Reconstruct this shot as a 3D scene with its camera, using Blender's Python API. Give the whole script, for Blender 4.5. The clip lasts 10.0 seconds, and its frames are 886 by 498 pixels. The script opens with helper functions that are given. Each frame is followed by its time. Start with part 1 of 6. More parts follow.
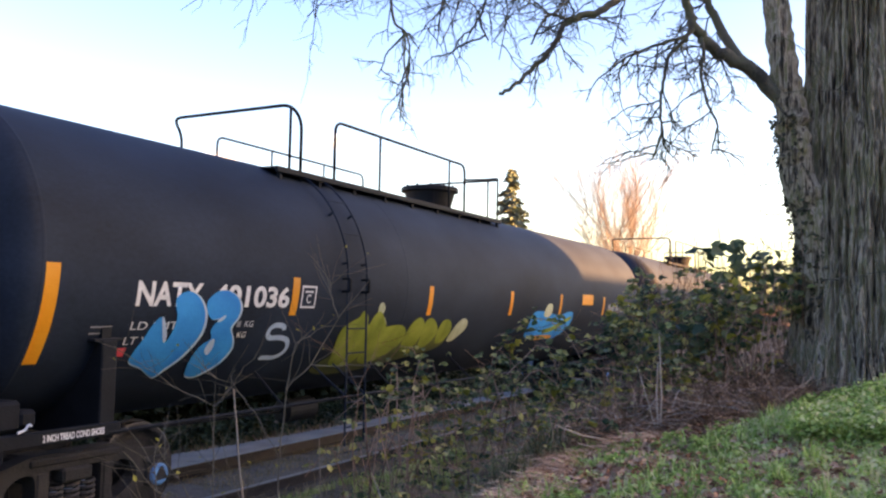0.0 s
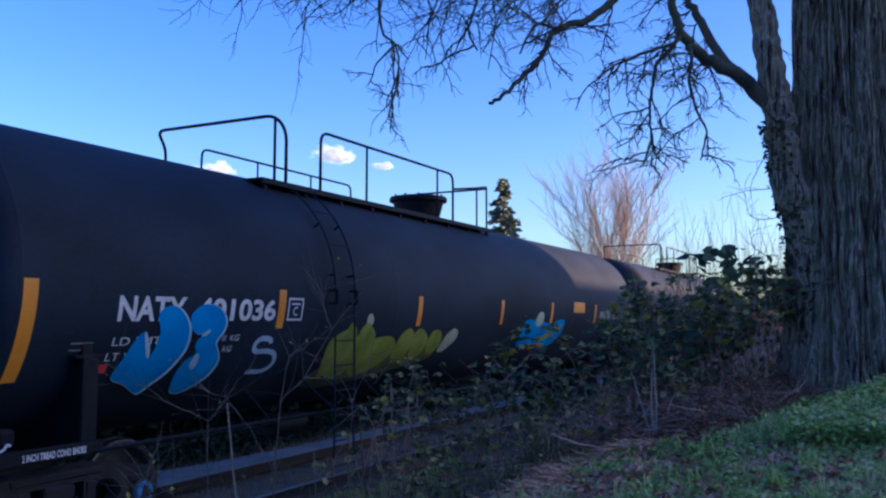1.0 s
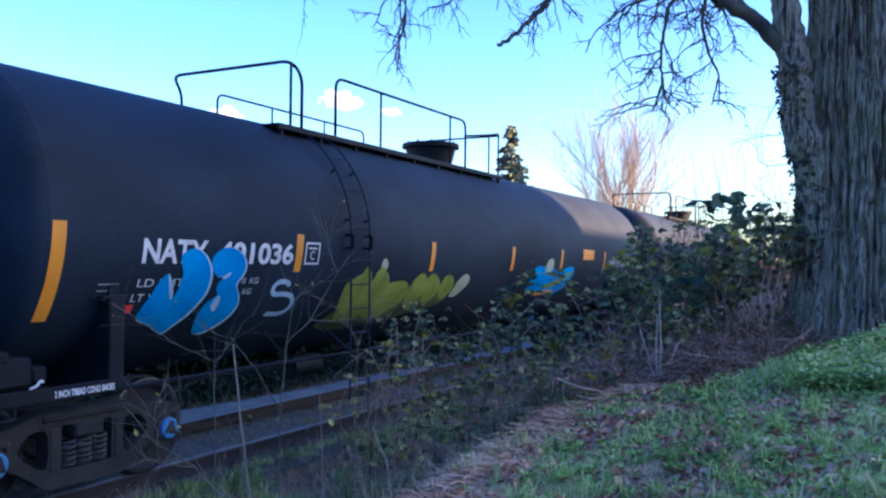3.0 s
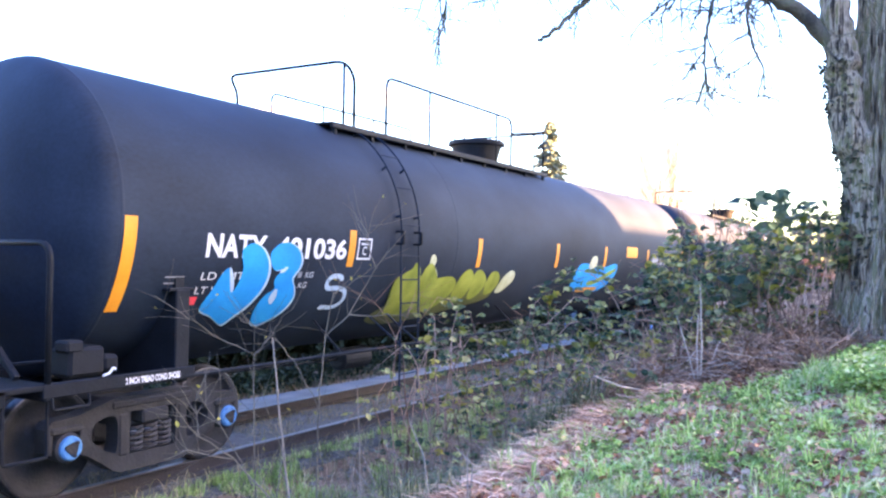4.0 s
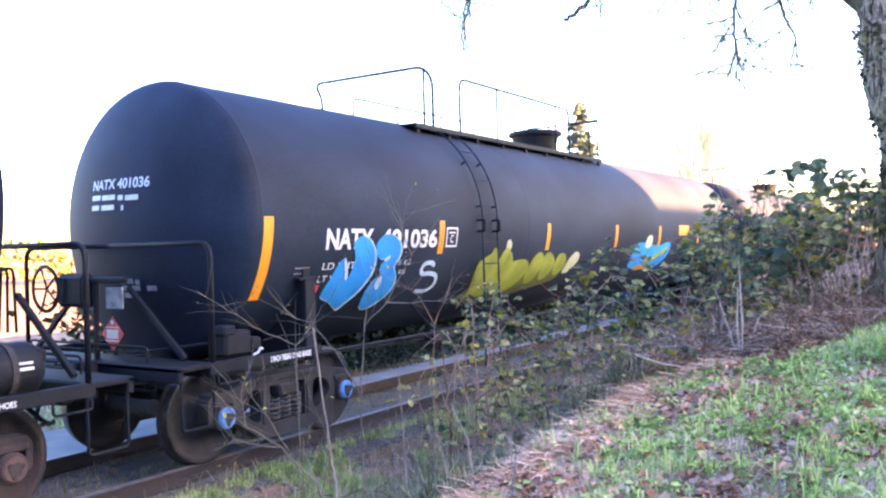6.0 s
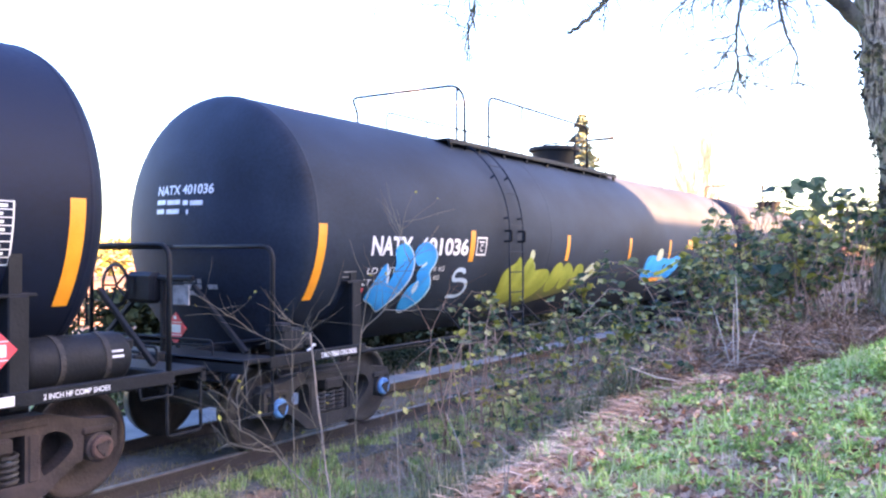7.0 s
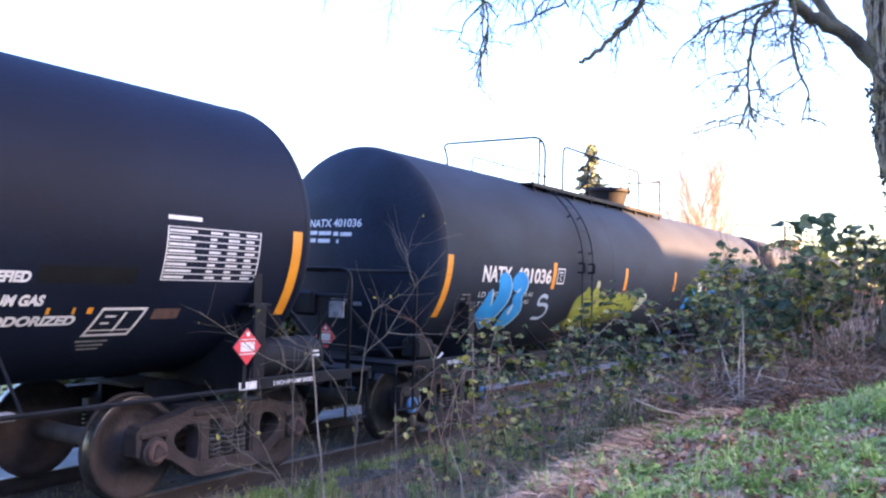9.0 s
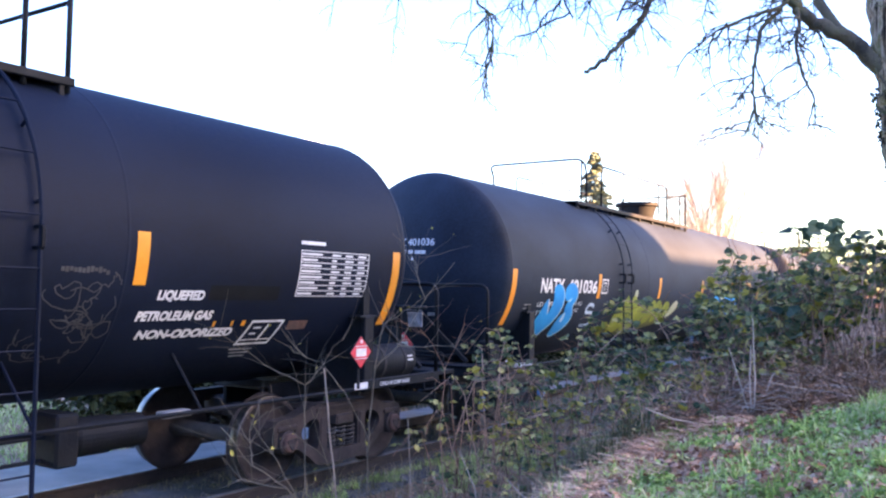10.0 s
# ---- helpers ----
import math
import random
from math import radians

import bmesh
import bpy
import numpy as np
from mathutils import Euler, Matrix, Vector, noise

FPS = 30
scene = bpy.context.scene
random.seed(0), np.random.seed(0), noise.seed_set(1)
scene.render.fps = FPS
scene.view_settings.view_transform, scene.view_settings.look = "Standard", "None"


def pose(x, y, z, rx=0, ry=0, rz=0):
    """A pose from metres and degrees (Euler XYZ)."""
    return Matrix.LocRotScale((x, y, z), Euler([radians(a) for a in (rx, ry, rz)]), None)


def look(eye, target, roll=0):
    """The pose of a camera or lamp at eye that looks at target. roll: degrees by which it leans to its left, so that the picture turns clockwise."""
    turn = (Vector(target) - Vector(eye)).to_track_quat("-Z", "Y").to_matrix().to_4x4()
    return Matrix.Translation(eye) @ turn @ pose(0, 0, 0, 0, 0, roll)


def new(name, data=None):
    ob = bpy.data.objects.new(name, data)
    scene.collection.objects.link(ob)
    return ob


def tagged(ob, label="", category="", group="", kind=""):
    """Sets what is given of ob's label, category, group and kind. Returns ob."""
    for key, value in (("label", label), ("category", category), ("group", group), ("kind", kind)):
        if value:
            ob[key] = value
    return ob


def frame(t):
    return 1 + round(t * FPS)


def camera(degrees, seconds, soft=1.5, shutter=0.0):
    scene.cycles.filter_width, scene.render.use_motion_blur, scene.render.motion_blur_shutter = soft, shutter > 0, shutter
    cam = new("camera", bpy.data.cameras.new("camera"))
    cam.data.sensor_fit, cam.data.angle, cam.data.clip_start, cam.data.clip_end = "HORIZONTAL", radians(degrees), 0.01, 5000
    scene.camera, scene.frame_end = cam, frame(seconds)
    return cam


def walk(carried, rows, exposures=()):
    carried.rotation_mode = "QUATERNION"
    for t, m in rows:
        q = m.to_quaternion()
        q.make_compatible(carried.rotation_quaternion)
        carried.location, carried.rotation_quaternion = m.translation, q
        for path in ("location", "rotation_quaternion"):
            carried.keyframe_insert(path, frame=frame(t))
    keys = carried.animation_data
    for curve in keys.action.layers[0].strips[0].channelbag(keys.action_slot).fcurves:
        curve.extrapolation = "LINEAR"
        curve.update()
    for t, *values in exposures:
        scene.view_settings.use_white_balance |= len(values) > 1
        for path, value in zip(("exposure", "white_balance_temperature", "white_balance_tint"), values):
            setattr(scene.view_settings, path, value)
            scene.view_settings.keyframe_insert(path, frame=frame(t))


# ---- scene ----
cam = camera(55.16, 10.0, soft=2.3)
EXPOSURES = ((0.0, 3.95, 9000, 26), (0.3, 3.75, 8400, 22), (0.5, 3.4, 7600, 14), (0.75, 2.8, 6000, 20), (1.0, 2.5, 4950, 26), (2.2, 2.62, 5000, 24), (3.3, 4.4, 5300, 18), (3.6, 5.25, 6200, 20), (4.0, 5.4, 6800, 26), (4.5, 5.35, 7000, 28), (5.5, 5.4, 7200, 30), (7.0, 5.4, 7200, 30), (8.0, 4.85, 7100, 30), (10.0, 4.75, 6900, 28))

# seconds, place, yaw, pitch, roll: a phone held by hand on the bank
PATH = (
    (0, -0.015, -7.214, 2.065, -62.32, 3.94, -1.03),
    (0.5, -0.005, -7.196, 2.067, -62.72, 3.77, -0.52),
    (1, -0.010, -7.212, 2.064, -62.77, 4.63, -0.06),
    (1.5, 0.006, -7.210, 2.055, -62.56, 4.36, -0.17),
    (2, 0.022, -7.205, 2.050, -62.50, 3.17, 0.08),
    (2.2, 0.023, -7.204, 2.048, -62.82, 2.58, 0.02),
    (3.3, 0.025, -7.201, 2.037, -61.72, 0.56, -0.42),
    (3.5, 0.026, -7.199, 2.036, -60.94, 0.52, -0.49),
    (4, 0.033, -7.192, 2.037, -59.77, 0.78, -0.99),
    (4.5, 0.008, -7.191, 2.046, -58.50, 0.95, -1.06),
    (5, 0.001, -7.196, 2.046, -57.90, 1.08, 1.08),
    (5.5, 0.012, -7.196, 2.021, -57.34, 0.10, 1.80),
    (6.8, -0.013, -7.215, 2.026, -57.56, 0.30, 0.29),
    (7, -0.014, -7.216, 2.028, -57.54, 0.45, 0.00),
    (7.5, -0.000, -7.215, 2.035, -59.63, 1.55, 1.34),
    (8, -0.028, -7.226, 2.036, -57.98, 2.21, 0.87),
    (8.5, -0.006, -7.207, 2.028, -56.77, 2.42, -1.14),
    (9, 0.007, -7.207, 2.023, -57.14, 2.16, -1.76),
    (9.5, -0.018, -7.210, 2.032, -57.80, 2.50, -1.34),
    (10, -0.020, -7.182, 2.038, -56.80, 2.81, -0.92),
)
walk(cam, [(t, pose(x, y, z, 90 + p, r, a)) for t, x, y, z, a, p, r in PATH],
     exposures=EXPOSURES)

# how far the train has rolled along the track, seconds and metres
ROLLED = ((0, 4.152), (0.5, 4.092), (1, 4.042), (1.5, 4.038), (2, 4.064), (3.5, 4.347), (4, 4.502), (4.5, 4.711), (5, 4.975), (5.5, 5.301), (6.8, 6.275), (7, 6.465), (7.5, 6.976), (8, 7.567), (8.5, 8.192), (9, 8.818), (9.5, 9.546), (10, 10.335))


def rolled(t):
    """Smooth way of the train at t seconds."""
    ts, ds = [r[0] for r in ROLLED], [r[1] for r in ROLLED]
    k = max(0, min(len(ts) - 2, sum(1 for v in ts if v <= t) - 1))
    def slope(i):
        a, b = max(0, i - 1), min(len(ts) - 1, i + 1)
        return (ds[b] - ds[a]) / (ts[b] - ts[a])
    h = ts[k + 1] - ts[k]
    u = (t - ts[k]) / h
    return ((2 * u ** 3 - 3 * u ** 2 + 1) * ds[k] + (u ** 3 - 2 * u ** 2 + u) * h * slope(k)
            + (3 * u ** 2 - 2 * u ** 3) * ds[k + 1] + (u ** 3 - u ** 2) * h * slope(k + 1))


# ---- light: a low winter sun behind an added wall, and a clear sky ----
SUN_UP, SUN_ROUND = 13.0, 160.0
world = bpy.data.worlds.new("sky")
scene.world = world
world.use_nodes = True
wn = world.node_tree.nodes
sky = wn.new("ShaderNodeTexSky")
sky.sky_type, sky.sun_disc = "NISHITA", False
sky.sun_elevation, sky.sun_rotation = radians(SUN_UP), radians(SUN_ROUND)
sky.air_density, sky.dust_density, sky.ozone_density = 1.0, 1.8, 1.8
wn["Background"].inputs[1].default_value = 0.055
vivid = wn.new("ShaderNodeHueSaturation")
vivid.inputs["Saturation"].default_value = 1.35
vivid.inputs["Hue"].default_value = 0.518
world.node_tree.links.new(sky.outputs[0], vivid.inputs["Color"])
world.node_tree.links.new(vivid.outputs[0], wn["Background"].inputs[0])
sun = new("sun", bpy.data.lights.new("sun", "SUN"))
sun.data.energy, sun.data.angle, sun.data.color = 3.2, radians(0.45), (1.0, 0.57, 0.25)
to_sun = Vector((math.sin(radians(SUN_ROUND)) * math.cos(radians(SUN_UP)), math.cos(radians(SUN_ROUND)) * math.cos(radians(SUN_UP)), math.sin(radians(SUN_UP))))
sun.matrix_world = look(to_sun * 60, (0, 0, 0))


# ---- materials ----
def material(name, colors, scale=4.0, rough=(0.5, 0.7), metal=0.0, bump=0.2, bump_scale=40.0, fine=60.0, island=0.0, obj_random=0.0, stretch=(1, 1, 1), translucent=0.0):
    """Node material: two noise scales mix the colours, a finer one gives relief."""
    m = bpy.data.materials.new(name)
    m.use_nodes = True
    n, l = m.node_tree.nodes, m.node_tree.links
    b = n["Principled BSDF"]
    tc, mp = n.new("ShaderNodeTexCoord"), n.new("ShaderNodeMapping")
    mp.inputs["Scale"].default_value = stretch
    l.new(tc.outputs["Object"], mp.inputs[0])
    big, small, relief = n.new("ShaderNodeTexNoise"), n.new("ShaderNodeTexNoise"), n.new("ShaderNodeTexNoise")
    for node, s, d in ((big, scale, 5), (small, fine, 3), (relief, bump_scale, 4)):
        node.inputs["Scale"].default_value, node.inputs["Detail"].default_value = s, d
        l.new(mp.outputs[0], node.inputs["Vector"])
    ramp = n.new("ShaderNodeValToRGB")
    ramp.color_ramp.elements[0].position, ramp.color_ramp.elements[1].position = 0.3, 0.7
    while len(ramp.color_ramp.elements) < len(colors):
        ramp.color_ramp.elements.new(0.5)
    for i, (e, c) in enumerate(zip(ramp.color_ramp.elements, colors)):
        e.position = 0.3 + 0.4 * i / max(1, len(colors) - 1)
        e.color = (*c, 1)
    add = n.new("ShaderNodeMath")
    add.operation = "MULTIPLY_ADD"
    l.new(small.outputs["Fac"], add.inputs[0])
    add.inputs[1].default_value = 0.45
    l.new(big.outputs["Fac"], add.inputs[2])
    shift = n.new("ShaderNodeMath")
    shift.operation = "SUBTRACT"
    l.new(add.outputs[0], shift.inputs[0])
    shift.inputs[1].default_value = 0.225
    last = shift
    if island or obj_random:
        src = n.new("ShaderNodeNewGeometry").outputs["Random Per Island"] if island else n.new("ShaderNodeObjectInfo").outputs["Random"]
        mad = n.new("ShaderNodeMath")
        mad.operation = "MULTIPLY_ADD"
        l.new(src, mad.inputs[0])
        mad.inputs[1].default_value = island or obj_random
        sub = n.new("ShaderNodeMath")
        sub.operation = "SUBTRACT"
        l.new(last.outputs[0], sub.inputs[0])
        sub.inputs[1].default_value = (island or obj_random) / 2
        l.new(sub.outputs[0], mad.inputs[2])
        last = mad
    l.new(last.outputs[0], ramp.inputs[0])
    l.new(ramp.outputs[0], b.inputs["Base Color"])
    rr = n.new("ShaderNodeMapRange")
    rr.inputs["To Min"].default_value, rr.inputs["To Max"].default_value = rough
    l.new(small.outputs["Fac"], rr.inputs["Value"])
    l.new(rr.outputs[0], b.inputs["Roughness"])
    b.inputs["Metallic"].default_value = metal
    if translucent:
        glow, mix, out = n.new("ShaderNodeBsdfTranslucent"), n.new("ShaderNodeMixShader"), n["Material Output"]
        l.new(ramp.outputs[0], glow.inputs["Color"])
        mix.inputs[0].default_value = translucent
        l.new(b.outputs[0], mix.inputs[1])
        l.new(glow.outputs[0], mix.inputs[2])
        l.new(mix.outputs[0], out.inputs["Surface"])
    if bump:
        bp = n.new("ShaderNodeBump")
        bp.inputs["Strength"].default_value, bp.inputs["Distance"].default_value = bump, 0.02
        l.new(relief.outputs["Fac"], bp.inputs["Height"])
        l.new(bp.outputs[0], b.inputs["Normal"])
    return m


M_TANK = material("tank_paint", ((0.0051, 0.0089, 0.0168), (0.0107, 0.0178, 0.0315), (0.0169, 0.0275, 0.0468)), 0.9, (0.6, 0.8), bump=0.06, bump_scale=9, fine=30, stretch=(0.6, 1, 1))
M_TANK.node_tree.nodes["Principled BSDF"].inputs["Specular IOR Level"].default_value = 0.2
M_TANKB = material("darker_tank_paint", ((0.0027, 0.0052, 0.0140), (0.0042, 0.0080, 0.0205), (0.0058, 0.0106, 0.0265)), 0.9, (0.55, 0.75), bump=0.06, bump_scale=9, fine=30, stretch=(0.6, 1, 1))
M_TANKB.node_tree.nodes["Principled BSDF"].inputs["Specular IOR Level"].default_value = 0.15
M_STEEL = material("black_steel", ((0.0045, 0.0056, 0.0080), (0.0092, 0.0108, 0.0145)), 5, (0.55, 0.8), bump=0.2)
M_GRIME = material("brake_dust_steel", ((0.0085, 0.0080, 0.0082), (0.0180, 0.0165, 0.0165), (0.0290, 0.0255, 0.0245)), 6, (0.7, 0.95), bump=0.4)
M_RUST = material("rusty_steel", ((0.045, 0.026, 0.022), (0.095, 0.050, 0.042), (0.065, 0.042, 0.037)), 9, (0.7, 0.95), bump=0.4)
M_SPRING = material("dusty_spring_steel", ((0.016, 0.014, 0.014), (0.040, 0.034, 0.032)), 8, (0.6, 0.85), bump=0.2)
M_REDDUST = material("red_brown_dusted_steel", ((0.0150, 0.0112, 0.0110), (0.0310, 0.0215, 0.0208), (0.0470, 0.0325, 0.0305)), 6, (0.7, 0.95), bump=0.4)
M_TREAD = material("worn_wheel_steel", ((0.055, 0.050, 0.046), (0.13, 0.12, 0.11)), 20, (0.22, 0.4), metal=0.8, bump=0.05)
M_RAILTOP = material("rail_head_steel", ((0.10, 0.092, 0.088), (0.18, 0.17, 0.165)), 12, (0.4, 0.6), metal=0.5, bump=0.03)
M_ORANGE = material("orange_reflective_tape", ((0.6375, 0.2295, 0.0127), (0.7225, 0.2890, 0.0255)), 6, (0.35, 0.5), bump=0.03)
M_WHITE = material("white_stencil_paint", ((0.4950, 0.4950, 0.5040), (0.7020, 0.7020, 0.7020)), 14, (0.5, 0.7), bump=0.03)
M_DIM = material("faded_white_paint", ((0.12, 0.12, 0.13), (0.30, 0.30, 0.31)), 9, (0.6, 0.8), bump=0.03)
M_FAINT = material("faint_scrawl_paint", ((0.022, 0.023, 0.026), (0.055, 0.056, 0.062)), 7, (0.6, 0.8), bump=0.03)
M_BLUE = material("blue_spray_paint", ((0.0010, 0.19, 0.50), (0.0030, 0.27, 0.62)), 3, (0.5, 0.7), bump=0.05)
M_PALEBLUE = material("pale_blue_spray_paint", ((0.30, 0.42, 0.55), (0.42, 0.52, 0.62)), 12, (0.5, 0.7), bump=0.05)
M_LIME = material("lime_spray_paint", ((0.1450, 0.1800, 0.0240), (0.2750, 0.3150, 0.0560)), 3, (0.5, 0.7), bump=0.05)
M_LIMEPALE = material("pale_lime_spray_paint", ((0.30, 0.33, 0.20), (0.45, 0.47, 0.35)), 9, (0.5, 0.7), bump=0.05)
M_LIMEDARK = material("dark_lime_spray_paint", ((0.05, 0.06, 0.01), (0.08, 0.09, 0.015)), 9, (0.5, 0.7), bump=0.05)
M_CAPBLUE = material("blue_bearing_paint", ((0.03, 0.15, 0.36), (0.08, 0.24, 0.46)), 15, (0.4, 0.6), bump=0.05)
M_RED = material("red_placard", ((0.55, 0.03, 0.045), (0.68, 0.06, 0.08)), 6, (0.4, 0.5), bump=0.02)
M_ASPHALT = material("wet_asphalt", ((0.150, 0.128, 0.108), (0.245, 0.212, 0.180)), 2, (0.6, 0.85), bump=0.15, bump_scale=90)
M_BALLAST = material("fouled_ballast", ((0.0606, 0.0530, 0.0480), (0.1544, 0.1412, 0.1310), (0.0858, 0.0857, 0.0772)), 7, (0.8, 0.95), bump=0.9, bump_scale=26, island=0.3)
M_RAIL = material("weathered_rail_steel", ((0.014, 0.0115, 0.011), (0.029, 0.0215, 0.020), (0.022, 0.018, 0.017)), 9, (0.7, 0.9), bump=0.3)
M_BED = material("dark_track_bed", ((0.034, 0.030, 0.027), (0.092, 0.080, 0.070), (0.058, 0.057, 0.048)), 6, (0.85, 0.97), bump=0.9, bump_scale=30)
M_TIE = material("tie_wood", ((0.04, 0.03, 0.025), (0.09, 0.07, 0.055)), 5, (0.8, 0.95), bump=0.5, stretch=(4, 1, 4))
M_GROUND = material("soil_with_litter", ((0.105, 0.056, 0.033), (0.21, 0.120, 0.070), (0.32, 0.200, 0.120), (0.22, 0.150, 0.075)), 2.2, (0.85, 0.97), bump=0.9, bump_scale=18, fine=26)
M_GRASS = material("winter_grass", ((0.1600, 0.2350, 0.0580), (0.3050, 0.4400, 0.1080), (0.4600, 0.5900, 0.1650), (0.6600, 0.6000, 0.3100)), 1.2, (0.5, 0.7), bump=0, island=0.45, translucent=0.35)
M_DRY = material("dry_grass", ((0.3800, 0.1950, 0.1100), (0.6400, 0.3800, 0.2350), (0.8000, 0.5500, 0.3850)), 1.6, (0.7, 0.9), bump=0, island=0.6)
M_DEAD = material("brown_dead_growth", ((0.1350, 0.0700, 0.0440), (0.3000, 0.1680, 0.1060), (0.5000, 0.3100, 0.2000)), 1.6, (0.75, 0.95), bump=0, island=0.6)
M_DULL = material("dull_ditch_grass", ((0.1150, 0.1050, 0.0500), (0.2000, 0.1750, 0.0880), (0.3200, 0.2450, 0.1500)), 1.0, (0.7, 0.9), bump=0, island=0.5)
M_RANK = material("rank_dark_grass", ((0.0600, 0.0720, 0.0310), (0.1150, 0.1240, 0.0560), (0.2050, 0.1800, 0.0980)), 1.4, (0.6, 0.8), bump=0, island=0.5)
# leaf green taken below normal foliage: the verge's shade is in the colour
M_SHADY = material("shade_darkened_undergrowth", ((0.0225, 0.0275, 0.0088), (0.0450, 0.0500, 0.0150), (0.0750, 0.0725, 0.0250)), 1.4, (0.7, 0.9), bump=0, island=0.5)
M_LITTER = material("fallen_leaf", ((0.1700, 0.0700, 0.0400), (0.3900, 0.1700, 0.0880), (0.5200, 0.3200, 0.2000)), 3, (0.6, 0.85), bump=0, island=0.8)
M_LEAF = material("bramble_leaf", ((0.0950, 0.1150, 0.0400), (0.2150, 0.2300, 0.0760), (0.3700, 0.3600, 0.1280), (0.5700, 0.4700, 0.1700)), 2, (0.35, 0.55), bump=0, island=0.6, translucent=0.35)
M_OLDLEAF = material("old_bramble_leaf", ((0.0360, 0.0650, 0.0360), (0.0950, 0.1350, 0.0680), (0.1900, 0.2150, 0.1100)), 2, (0.3, 0.5), bump=0, island=0.6, translucent=0.5)
M_YLEAF = material("yellowing_leaf", ((0.20, 0.19, 0.03), (0.42, 0.35, 0.07)), 3, (0.4, 0.6), bump=0, island=0.5, translucent=0.35)
M_CANE = material("bramble_cane", ((0.1250, 0.0680, 0.0470), (0.2500, 0.1430, 0.1020), (0.3900, 0.2500, 0.1850)), 5, (0.6, 0.8), bump=0.2, island=0.5)
M_TWIG = material("grey_green_twig", ((0.085, 0.072, 0.054), (0.17, 0.148, 0.115)), 5, (0.6, 0.8), bump=0.2, island=0.4)
M_PALESTEM = material("pale_dead_stem", ((0.3120, 0.2470, 0.1885), (0.5460, 0.4550, 0.3640)), 7, (0.7, 0.9), bump=0.2)
M_DULLSTEM = material("weathered_dead_stem", ((0.170, 0.132, 0.104), (0.330, 0.270, 0.220)), 7, (0.7, 0.9), bump=0.2, island=0.4)
M_BARK = material("ridged_bark", ((0.0150, 0.0115, 0.0085), (0.1050, 0.0790, 0.0570), (0.3500, 0.2750, 0.2050), (0.1150, 0.1120, 0.0480), (0.2350, 0.1900, 0.1400)), 2.4, (0.8, 0.95), bump=1.0, bump_scale=5, fine=7, stretch=(8, 8, 0.9))
M_FLAKE = material("flaking_mossy_bark", ((0.030, 0.026, 0.018), (0.085, 0.070, 0.050), (0.055, 0.065, 0.028)), 4, (0.85, 0.97), bump=0, island=0.5)
M_LIMB = material("mossy_limb_bark", ((0.0425, 0.0375, 0.0300), (0.1050, 0.0900, 0.0675), (0.0900, 0.0975, 0.0450)), 3, (0.8, 0.95), bump=0.6, bump_scale=30)
M_FARBARK = material("sunlit_bare_wood", ((0.20, 0.150, 0.115), (0.31, 0.24, 0.19)), 1, (0.8, 0.9), bump=0, island=0.4)
M_CONIFER = material("conifer_needles", ((0.055, 0.090, 0.075), (0.120, 0.160, 0.130)), 0.8, (0.7, 0.9), bump=0, island=0.5)
M_FARLEAF = material("far_yellow_foliage", ((0.12, 0.13, 0.035), (0.28, 0.24, 0.06)), 0.5, (0.6, 0.8), bump=0, island=0.5)
M_PLASTER = material("rendered_wall", ((0.45, 0.42, 0.38), (0.55, 0.52, 0.48)), 1, (0.8, 0.9), bump=0.3)
M_CLOUD = material("self_lit_cloud_white", ((0.80, 0.82, 0.86), (0.86, 0.88, 0.92)), 0.01, (0.9, 1.0), bump=0)
# weak emission stands in for sunlight scattered through the puffs
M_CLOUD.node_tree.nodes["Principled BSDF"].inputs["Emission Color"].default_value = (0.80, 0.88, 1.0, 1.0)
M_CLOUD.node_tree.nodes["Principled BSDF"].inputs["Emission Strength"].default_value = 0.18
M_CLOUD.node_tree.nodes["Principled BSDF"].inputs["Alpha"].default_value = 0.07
M_BLACKPAINT = material("black_patch_paint", ((0.0025, 0.003, 0.004), (0.005, 0.006, 0.008)), 4, (0.65, 0.85), bump=0.05)
M_BLACKPAINT.node_tree.nodes["Principled BSDF"].inputs["Specular IOR Level"].default_value = 0.2
M_HOSE = material("black_rubber_hose", ((0.012, 0.012, 0.012), (0.03, 0.03, 0.03)), 8, (0.5, 0.7), bump=0.1)


# ---- mesh helpers ----
for dull in (M_ASPHALT, M_STEEL, M_GRASS, M_DRY, M_DEAD, M_DULL, M_RANK, M_SHADY, M_LITTER, M_LEAF, M_OLDLEAF, M_YLEAF, M_CANE, M_TWIG, M_BARK, M_LIMB, M_GROUND, M_BLUE, M_LIME):
    dull.node_tree.nodes["Principled BSDF"].inputs["Specular IOR Level"].default_value = 0.2


def finish(name, bm, mat, parent=None, smooth=False):
    me = bpy.data.meshes.new(name)
    bm.normal_update()
    bm.to_mesh(me)
    bm.free()
    if smooth:
        me.polygons.foreach_set("use_smooth", [True] * len(me.polygons))
    me.materials.append(mat)
    ob = new(name, me)
    if parent:
        ob.parent = parent
    return ob


def part(name, bm, mat, parent, label="", smooth=False):
    ob = finish(name, bm, mat, parent, smooth)
    if label:
        ob["label"] = label
    return ob


def box(bm, c, s, m=None):
    v = bmesh.ops.create_cube(bm, size=1)["verts"]
    bmesh.ops.scale(bm, vec=s, verts=v)
    if m is not None:
        bmesh.ops.transform(bm, matrix=m, verts=v)
    bmesh.ops.translate(bm, vec=c, verts=v)
    return v


